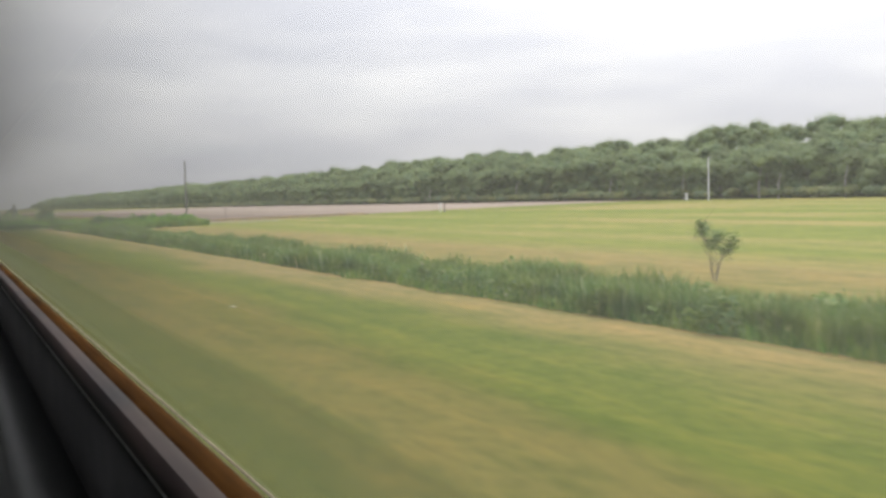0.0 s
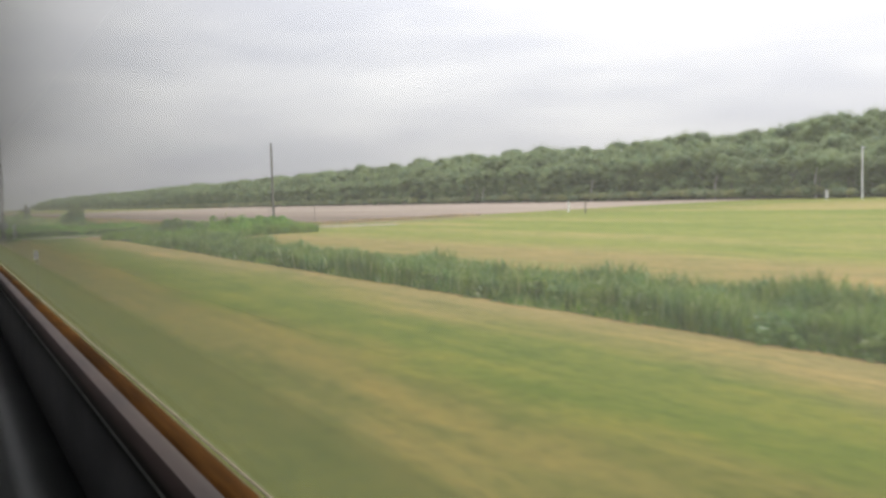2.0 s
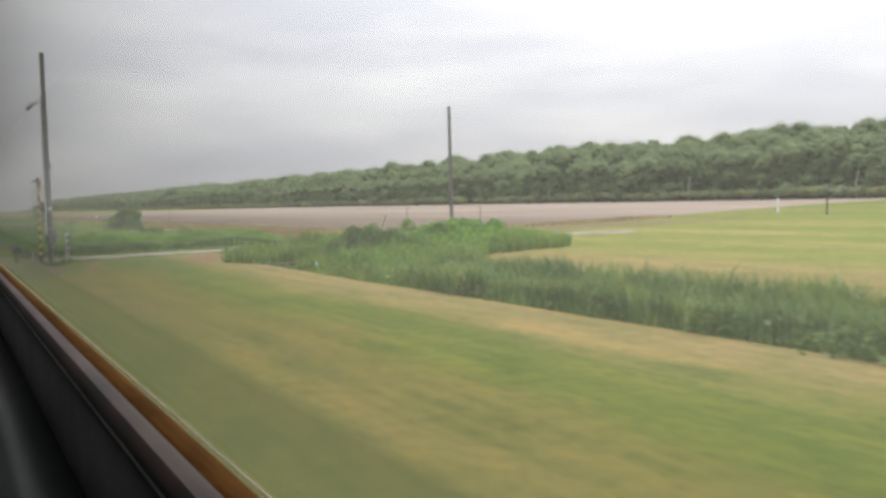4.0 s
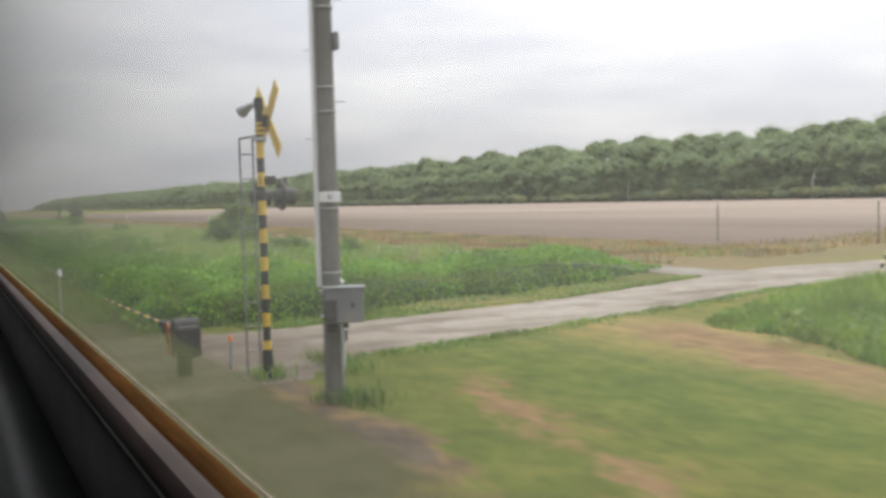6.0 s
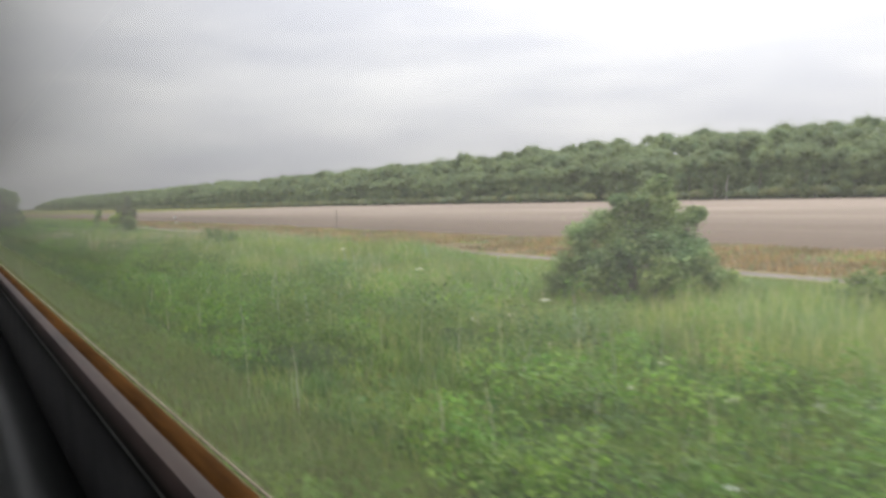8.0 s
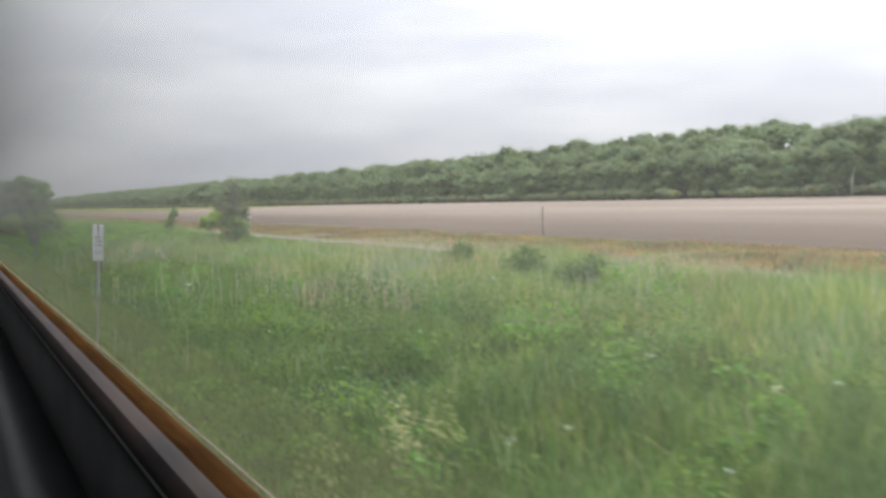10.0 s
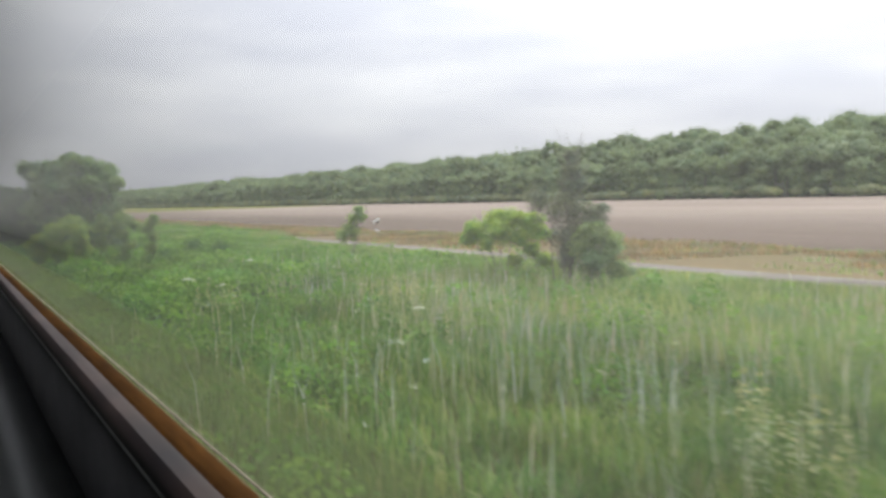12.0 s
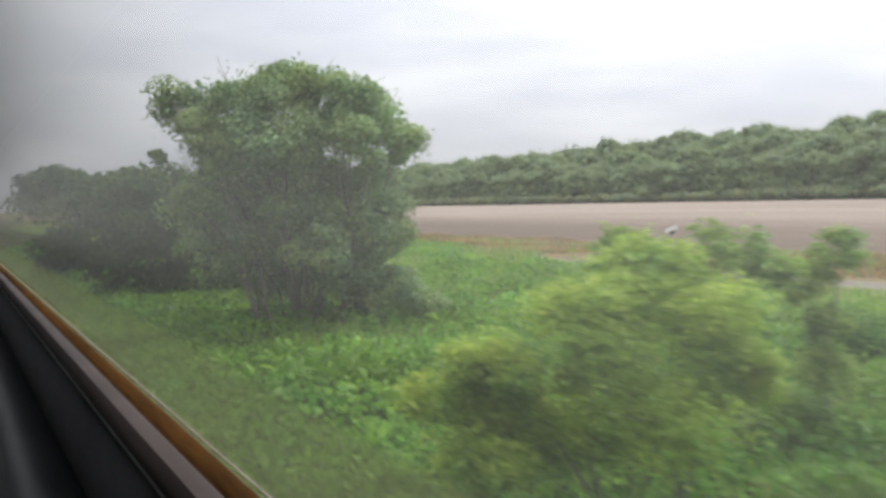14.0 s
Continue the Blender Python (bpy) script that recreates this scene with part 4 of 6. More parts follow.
def shrub(name, x, y, h, r, leaves, size, material, label, stems=7, lift=0.25, seed=1):
    global rng
    rng = np.random.default_rng(seed)
    s = thing(name, x, y, float(ground_z(x, y)), label, "shrub")
    rnd = random.Random(seed)
    segs, tips = [], []
    for k in range(stems):
        a = 2 * math.pi * k / stems + rnd.uniform(-0.4, 0.4)
        lean = rnd.uniform(0.25, 0.95) * r
        top = Vector((math.cos(a) * lean, math.sin(a) * lean, h * (rnd.uniform(0.55, 0.92) if lift >= 0.1 else rnd.uniform(0.82, 0.97) * (1 - 0.55 * (lean / r) ** 1.5))))
        mid = Vector((top.x * 0.4, top.y * 0.4, top.z * 0.5))
        segs += [((0.04 * math.cos(a), 0.04 * math.sin(a), -0.05), mid, 0.007 * h + 0.004, 0.005 * h), (mid, top, 0.005 * h, 0.002 * h)]
        tips += [top, mid.lerp(top, 0.5), mid + Vector((rnd.uniform(-0.3, 0.3) * r, rnd.uniform(-0.3, 0.3) * r, 0.1 * h))]
    tagged(smooth(part("branches", tubes(segs), M_BARK, s)), kind="stuff")
    for k in range(12 if lift < 0.1 else 0):
        a, q = rnd.uniform(0, 6.283), r * rnd.uniform(0.5, 1.05)
        tips.append(Vector((math.cos(a) * q, math.sin(a) * q, h * rnd.uniform(0.02, 0.28))))
    n = len(tips) + 14
    c = np.zeros((n, 3))
    c[: len(tips)] = [tuple(t) for t in tips]
    a = rng.random(14) * 2 * np.pi
    q = np.sqrt(rng.random(14)) * r * 0.8
    c[len(tips):] = np.stack([np.cos(a) * q, np.sin(a) * q, h * (lift + (0.9 - lift) * rng.random(14) * (1 - 0.45 * (q / r) ** 2))], 1)
    rad = (0.16 + 0.16 * rng.random(n)) * min(h, 2 * r)
    pts, out = clumped(leaves, c, rad, 0.6)
    pts[:, 2] = np.maximum(pts[:, 2], 0.04)
    leaf_mesh("foliage", pts, size * (0.7 + 0.6 * rng.random(leaves)), material, s, out + unit(pts - [0, 0, 0.3 * h]) * 0.7 + [0, 0, 0.3])
    return s


def lobed(name, x, y, lobes, leaves, size, material, label, category, seed, turn=0.0, stems=5, spread=0.3, girth=0.03, core=0.45, twigs=0, sub=9, ball=0.42, loose=0.32, outward=0.7, scatter_=0.7):
    """A plant whose crown is a few uneven lobes of leaf clumps. lobes: (across, deep, height, radius); turn: degrees by which the across axis is turned."""
    global rng
    rng = np.random.default_rng(seed)
    rnd = random.Random(seed)
    s = thing(name, x, y, float(ground_z(x, y)), label, category, turn=turn)
    L = np.array(lobes, float)
    k = np.repeat(np.arange(len(L)), sub)
    d = unit(rng.normal(size=(len(k), 3)))
    d[:, 2] = np.abs(d[:, 2]) * np.where(rng.random(len(k)) < 0.72, 1, -1)
    c = L[k, :3] + d * (L[k, 3] * (0.55 + 0.25 * rng.random(len(k))))[:, None] * [1, 1, 0.85]
    rad = L[k, 3] * ball * (0.75 + 0.5 * rng.random(len(k)))
    # stems part from the foot and reach into the lobes
    segs = []
    foot = [Vector((rnd.uniform(-1, 1) * spread, rnd.uniform(-1, 1) * spread, -0.06)) for _ in range(stems)]
    for n_, (lx, ly, lz, lr) in enumerate(lobes):
        f = min(foot, key=lambda p: (p.x - lx * 0.35) ** 2 + (p.y - ly * 0.35) ** 2)
        tip = Vector((lx, ly, lz + 0.2 * lr))
        p0, w0 = f, girth * (0.6 + 0.5 * rnd.random())
        for q in (0.3, 0.55, 0.8, 1.0):
            p1 = Vector((f.x + (tip.x - f.x) * q ** 1.4 + rnd.uniform(-0.05, 0.05) * lz, f.y + (tip.y - f.y) * q ** 1.4 + rnd.uniform(-0.05, 0.05) * lz, tip.z * q))
            segs.append((p0, p1, w0, w0 * 0.75))
            p0, w0 = p1, w0 * 0.75
        for _ in range(5):
            e = tip + Vector((rnd.uniform(-1, 1), rnd.uniform(-1, 1), rnd.uniform(-0.4, 1))) * lr * 0.8
            segs.append((tip.lerp(f, rnd.uniform(0.0, 0.35)), e, girth * 0.22, girth * 0.08))
    for _ in range(twigs):
        a = Vector(lobes[rnd.randrange(len(lobes))][:3])
        e = a + Vector((rnd.uniform(-1, 1) * 0.5, rnd.uniform(-1, 1) * 0.5, rnd.uniform(-0.2, 1) * 0.7))
        segs.append((a + Vector((rnd.uniform(-0.2, 0.2), rnd.uniform(-0.2, 0.2), -0.3)), e, 0.009, 0.003))
    wood = smooth(part("trunk" if category == "tree" else "branches", tubes(segs), M_BARK, s))
    if category != "tree":
        tagged(wood, kind="stuff")
    if core:
        inner = bmesh.new()
        for lx, ly, lz, lr in lobes:
            ball_ = bmesh.ops.create_icosphere(inner, subdivisions=2, radius=lr * core, matrix=Matrix.Translation((lx, ly, lz - 0.08 * lr)) @ Matrix.Diagonal((1, 1, 0.8, 1)))
            for v_ in ball_["verts"]:
                v_.co += (v_.co - Vector((lx, ly, lz))) * 0.9 * noise.noise(v_.co * (1.6 / lr))
        part("inner_foliage", inner, material, s, "shaded leaves inside")
    tight = int(leaves * (1 - loose))
    pts, out = clumped(tight, c, rad * 1.15, 0.9)
    q = rng.choice(len(L), leaves - tight, p=L[:, 3] ** 2 / (L[:, 3] ** 2).sum())
    way = unit(rng.normal(size=(leaves - tight, 3)))
    stray = L[q, :3] + way * (L[q, 3] * (0.62 + 0.22 * rng.normal(size=leaves - tight)))[:, None] * [1, 1, 0.9]
    pts, out = np.concatenate([pts, stray]), np.concatenate([out, way])
    pts[:, 2] = np.maximum(pts[:, 2], 0.04)
    leaf_mesh("crown" if category == "tree" else "foliage", pts, size * (0.65 + 0.7 * rng.random(len(pts))), material, s, out * outward + [0, 0, 0.6], scatter_)
    return s


def tree(name, x, y, h, r, base, leaves, size, material, label, seed, clumps):
    """A trunk with limbs and a domed crown of many leaf clumps with gaps between."""
    global rng
    rng = np.random.default_rng(seed)
    rnd = random.Random(seed)
    s = thing(name, x, y, float(ground_z(x, y)), label, "tree")
    k = np.arange(clumps)
    th = k * 2.39996 + rng.random(clumps) * 0.6
    u = (k + 0.5) / clumps
    rr = np.sqrt(u) * r * (0.72 + 0.22 * rng.random(clumps))
    top = base + (h - base) * np.sqrt(np.maximum(0.02, 1 - (rr / r) ** 6)) * (0.80 + 0.16 * rng.random(clumps))
    low = rng.random(clumps) < 0.5
    z = np.where(low, base + (top - base) * (0.05 + 0.75 * rng.random(clumps)), top - 0.06 * h)
    c = np.stack([np.cos(th) * rr, np.sin(th) * rr, z], 1)
    segs = []
    stems = [Vector((rnd.uniform(-0.25, 0.25) * r * 0.4, rnd.uniform(-0.3, 0.3) * r * 0.4, 0)) for _ in range(3)]
    joints = []
    for st in stems:
        p0 = st.copy()
        p0.z = -0.1
        for i in range(4):
            p1 = Vector((st.x * (1 + 0.5 * i) + rnd.uniform(-0.06, 0.06) * r, st.y * (1 + 0.5 * i) + rnd.uniform(-0.06, 0.06) * r, h * 0.17 * (i + 1)))
            w0 = 0.020 * h * (1 - i * 0.19)
            segs.append((p0, p1, w0, w0 * 0.8))
            p0 = p1
            joints.append(p1)
    limbs = []
    for q in c:
        q = Vector(q)
        j = min(joints, key=lambda p: (p - q).length + (2.0 if p.z > q.z else 0))
        m_ = j.lerp(q, 0.55) + Vector((0, 0, 0.06 * h))
        limbs += [(j, m_, 0.007 * h, 0.005 * h), (m_, q, 0.005 * h, 0.002 * h)]
    smooth(part("trunk", tubes(segs + limbs), M_BARK, s))
    rad = (0.18 + 0.16 * rng.random(clumps)) * r
    pts, out = clumped(leaves, c, rad, 0.5)
    leaf_mesh("crown", pts, size * (0.7 + 0.6 * rng.random(leaves)), material, s, out + unit(pts - [0, 0, 0.5 * h]) * 0.6 + [0, 0, 0.3])
    return s


# the tree by the line: domed, in lobes, with several thin trunks
lobed("broadleaf_tree", 5.15, 229.4, [(-1.66, 0.1, 4.00, 0.72), (-0.76, 0.4, 4.28, 0.72), (-0.66, -0.6, 3.96, 0.75), (-0.1, 0.3, 4.38, 0.66), (0.24, 0.1, 4.30, 0.68), (0.85, -0.5, 4.05, 0.62), (1.28, 0.2, 3.91, 0.75), (1.71, -0.2, 3.36, 0.58),
       (0.9, -0.9, 3.41, 0.62), (-0.38, -0.9, 3.41, 0.8), (-1.33, -0.3, 3.18, 0.66), (0.19, 0.7, 3.36, 0.95), (1.04, 0.7, 2.99, 0.8), (-1.14, 0.9, 3.27, 0.8), (-0.19, -0.2, 2.55, 0.8), (1.0, -0.5, 2.25, 0.8),
       (0.33, -1.0, 1.70, 0.55), (-1.61, 0.3, 2.40, 0.75), (1.42, 0.1, 1.80, 0.55), (-2.18, -0.1, 3.31, 0.14), (-0.85, 0.3, 1.70, 0.65), (0.57, 0.6, 1.35, 0.6), (-0.28, 0.8, 1.20, 0.6), (1.19, 0.5, 1.05, 0.5),
       (-0.6, 1.0, 2.45, 0.9), (0.5, 1.1, 2.3, 0.9), (-1.2, 1.0, 1.75, 0.8), (1.35, 0.9, 2.2, 0.7), (0.1, 1.2, 1.55, 0.8), (0.75, -0.2, 1.45, 0.6), (-0.5, -0.1, 3.0, 0.7)],
      110000, 0.070, M_TREE, "leafy deciduous tree with a domed lobed crown and thin trunks", "tree", 11, turn=-20, stems=7, spread=0.8, girth=0.042, core=0.36, sub=8, ball=0.40, loose=0.12, outward=1.2, scatter_=0.5)
lobed("shrub", 6.75, 228.6, [(0, 0, 0.95, 0.42), (0.5, 0.2, 0.7, 0.36), (-0.55, 0.1, 0.75, 0.38), (0.1, 0.5, 1.15, 0.35)], 6000, 0.06, M_BUSH, "dull green leafy shrub at the edge of the tree's shade", "shrub", 36, stems=4, girth=0.012)
tree("broadleaf_tree", 4.6, 237.0, 3.6, 2.0, 0.2, 18000, 0.12, M_SHADE_LEAF, "dense small tree behind the larger one, shade put into its leaf colour", 12, 50)
# added to fill the gap under the large crown with painted shade
tree("broadleaf_tree", 6.4, 234.6, 2.9, 1.5, 0.1, 9000, 0.11, M_SHADE_LEAF, "low tree added behind the larger one, shade put into its leaf colour", 14, 36)
tree("broadleaf_tree", 3.9, 245.0, 3.9, 2.2, 0.2, 15000, 0.14, M_SHADE_LEAF, "dense small tree beside the line, shade put into its leaf colour", 13, 50)
lobed("shrub", 3.62, 219.35, [(0.0, 0.1, 1.98, 0.40), (0.30, 0.0, 1.75, 0.44), (-0.30, -0.1, 1.66, 0.42), (-0.62, 0.0, 1.35, 0.30), (0.05, -0.2, 1.15, 0.46), (0.45, 0.2, 1.05, 0.36), (-0.35, 0.2, 0.95, 0.36), (0.55, -0.1, 1.45, 0.26)],
      26000, 0.045, M_YELLOW_LEAF, "yellow-green willow shrub with thin stems beside the line", "shrub", 21, turn=-32, stems=6, spread=0.2, girth=0.016, core=0.2, twigs=0, sub=7, loose=0.2, outward=1.0)
lobed("shrub", 2.85, 219.85, [(0.0, 0.0, 1.45, 0.32), (-0.2, 0.1, 1.2, 0.34), (0.2, 0.1, 1.1, 0.30), (0.0, -0.1, 0.85, 0.34)], 11000, 0.043, M_YELLOW_LEAF, "low yellow-green willow shrub beside the line", "shrub", 24, turn=-32, stems=4, spread=0.12, girth=0.012, core=0.2, loose=0.2, outward=1.0)
lobed("shrub", 5.0, 221.1, [(0.0, 0, 2.02, 0.26), (-0.22, 0, 1.75, 0.25), (0.15, 0.1, 1.6, 0.3), (-0.05, 0, 1.2, 0.34)], 3800, 0.055, M_SHOOT, "slim green shrub behind the willow", "shrub", 22, turn=-35, stems=3, spread=0.1, girth=0.012, core=0.3, loose=0.2)
lobed("shrub", 5.6, 220.5, [(0.05, 0, 2.02, 0.34), (-0.3, 0, 1.85, 0.28), (0.35, 0.1, 1.8, 0.26), (0.0, 0, 1.5, 0.26), (0.1, 0.1, 1.1, 0.26), (-0.1, 0, 0.7, 0.34)], 5600, 0.055, M_SHOOT, "green shrub with a rounded top in the weeds", "shrub", 23, turn=-40, stems=4, spread=0.15, girth=0.013, core=0.3, loose=0.2)
lobed("shrub", 6.5, 220.3, [(0.12, 0, 1.95, 0.28), (-0.15, 0, 1.72, 0.26), (0.05, 0.1, 1.35, 0.22), (0.0, 0, 0.95, 0.28), (-0.1, 0.1, 0.55, 0.32)], 4200, 0.055, M_SHOOT, "thin yellow-green shrub in the weeds", "shrub", 37, turn=-45, stems=3, spread=0.12, girth=0.012, core=0.2, loose=0.2, outward=1.0)
for i, (x_, y_, h_, r_) in enumerate(((9.6, 222.3, 1.15, 0.65), (7.3, 222.0, 0.95, 0.85), (9.2, 225.4, 1.1, 0.65))):
    shrub("shrub", x_, y_, h_, r_, 3200, 0.075, M_NETTLE, "low dark green bush in the bright weeds", 9, lift=0.02, seed=95 + i)
lobed("shrub", 13.85, 143.6, [(0.35, 0.0, 2.35, 0.52), (0.05, 0.3, 2.0, 0.65), (0.70, 0.0, 1.95, 0.55), (-0.75, 0.1, 1.75, 0.6), (0.95, 0.1, 1.5, 0.6), (-1.15, 0.0, 1.45, 0.5), (-0.2, -0.5, 1.4, 0.65), (1.35, 0.0, 0.95, 0.55), (-1.35, 0.1, 0.95, 0.55), (0.6, -0.6, 0.85, 0.65), (-0.8, -0.5, 0.8, 0.65),
       (-1.75, 0.1, 0.45, 0.45), (1.85, 0.0, 0.5, 0.4), (2.35, 0.1, 0.35, 0.28), (0.0, 0.6, 1.2, 0.8), (-0.35, 0.0, 2.3, 0.26), (1.3, 0.0, 1.95, 0.3), (0.6, 0.0, 2.75, 0.22), (0.3, -0.2, 1.5, 0.7), (-0.4, 0.0, 1.0, 0.7), (1.0, -0.2, 1.0, 0.6), (-0.2, 0.0, 1.95, 0.45)], 36000, 0.085, M_TREE, "dense dull green bush with a peaked top in tall grass", "shrub", 25, turn=-41, stems=7, spread=0.5, girth=0.03, core=0.40, twigs=24, sub=8, loose=0.28, outward=1.0, scatter_=0.55)
lobed("shrub", 13.2, 205.2, [(-0.60, 0.0, 2.40, 0.32), (-0.15, 0.1, 2.15, 0.40), (0.25, 0.0, 2.25, 0.52), (0.55, 0.1, 1.75, 0.52), (0.10, -0.1, 1.55, 0.50), (0.60, 0.2, 1.2, 0.50), (0.85, 0.0, 2.0, 0.34), (0.30, 0.0, 2.75, 0.36), (0.35, 0.0, 3.15, 0.28), (0.30, 0.1, 3.45, 0.16), (0.1, 0.1, 1.0, 0.4)], 12500, 0.062, M_DULL_LEAF,
      "sparse grey-green bush with many bare brown twigs", "shrub", 26, turn=-46, stems=6, spread=0.25, girth=0.022, core=0.0, twigs=170, sub=8, ball=0.5)
lobed("shrub", 13.35, 208.0, [(-0.75, 0.0, 1.62, 0.38), (-0.30, 0.1, 1.88, 0.36), (0.25, 0.0, 1.90, 0.38), (0.75, 0.1, 1.78, 0.36), (0.0, -0.3, 1.55, 0.42), (1.0, 0.0, 1.5, 0.3), (0.5, -0.2, 1.40, 0.34), (-1.0, 0.1, 1.35, 0.26), (-0.45, -0.2, 1.25, 0.30),
       (0.75, 0.1, 1.0, 0.30), (1.15, 0.0, 0.75, 0.32), (0.3, 0.0, 0.75, 0.22)],
      17000, 0.07, M_YELLOW_LEAF, "bright green bush with a flat uneven crown and low shoots", "shrub", 27, turn=-45, stems=5, spread=0.2, girth=0.022, core=0.45)
lobed("shrub", 13.3, 204.0, [(0.0, 0.0, 1.60, 0.38), (0.35, 0.1, 1.30, 0.36), (-0.35, 0.0, 1.25, 0.36), (0.1, -0.2, 1.0, 0.40), (0.55, 0.0, 0.75, 0.32), (-0.2, 0.2, 0.7, 0.35)], 9000, 0.07, M_BUSH, "small round green bush beside the taller one", "shrub", 28, turn=-48, stems=5, spread=0.2, girth=0.016, core=0.45, twigs=8)
for i, (x_, y_, h_) in enumerate(((13.6, 178.2, 1.15), (13.4, 175.6, 1.1), (8.3, 177.5, 0.85), (14.4, 183.0, 1.1), (14.3, 137.7, 0.95), (15.4, 138.6, 1.0), (17.0, 135.6, 0.9))):
    shrub("shrub", x_, y_, h_, 0.75, 2600, 0.09, M_REED, "low olive-green bush in the tall meadow", 9, lift=0.02, seed=90 + i)
lobed("sapling", 12.65, 216.8, [(0.34, 0.0, 2.12, 0.22), (0.12, 0.0, 1.82, 0.27), (-0.08, 0.1, 1.52, 0.30), (-0.28, 0.0, 1.22, 0.28), (0.10, 0.0, 1.30, 0.26), (0.42, 0.0, 1.85, 0.18)], 1700, 0.085, M_SHOOT, "slim green sapling in the grass", "sapling", 29, turn=-40, stems=2, spread=0.05, girth=0.014, core=0.0, twigs=8, ball=0.6)
lobed("sapling", 18.75, 9.35, [(-0.34, 0.0, 1.38, 0.28), (0.05, 0.1, 1.22, 0.26), (0.46, 0.0, 1.10, 0.28), (0.26, 0.0, 0.86, 0.24), (-0.12, 0.0, 1.02, 0.24), (-0.40, 0.0, 1.55, 0.14)], 1500, 0.065, M_REED, "lone small sapling leaning over the ditch bank", "sapling", 30, turn=-45, stems=2, spread=0.06, girth=0.018, core=0.0, twigs=10, ball=0.7, loose=0.5)
shrub("shrub", 27.6, 109.6, 1.3, 1.5, 5000, 0.16, M_WEED, "leafy green bush on the bank by the road", 9, seed=31)
shrub("shrub", 24.3, 106.6, 1.25, 1.0, 2600, 0.17, M_WEED, "dark leafy plant on the grassy bank", 7, seed=32)
shrub("shrub", 25.0, 103.8, 1.4, 1.9, 7000, 0.16, M_WEED, "wide leafy bush on the grassy bank", 11, seed=33)
shrub("shrub", 20.6, 100.2, 1.5, 1.6, 5500, 0.15, M_WEED, "wide leafy bush in the rank grass", 10, seed=34)
lobed("shrub", 14.9, 96.3, [(-0.9, 0, 0.9, 0.6), (-0.2, 0.2, 1.25, 0.6), (0.6, 0, 1.2, 0.65), (1.2, 0.3, 0.95, 0.6), (-0.5, -0.5, 0.6, 0.6), (0.4, -0.6, 0.7, 0.65), (1.3, -0.4, 0.6, 0.6), (-1.4, 0.1, 0.5, 0.45), (1.9, 0.2, 0.7, 0.5)], 24000, 0.085, M_REED,
      "rounded dark green bush at the end of the ditch", "shrub", 38, turn=-35, stems=6, spread=0.4, girth=0.02, core=0.5)
shrub("shrub", 16.4, 96.0, 1.35, 1.4, 5000, 0.14, M_REED, "dull green bush at the end of the reeds", 9, seed=35)


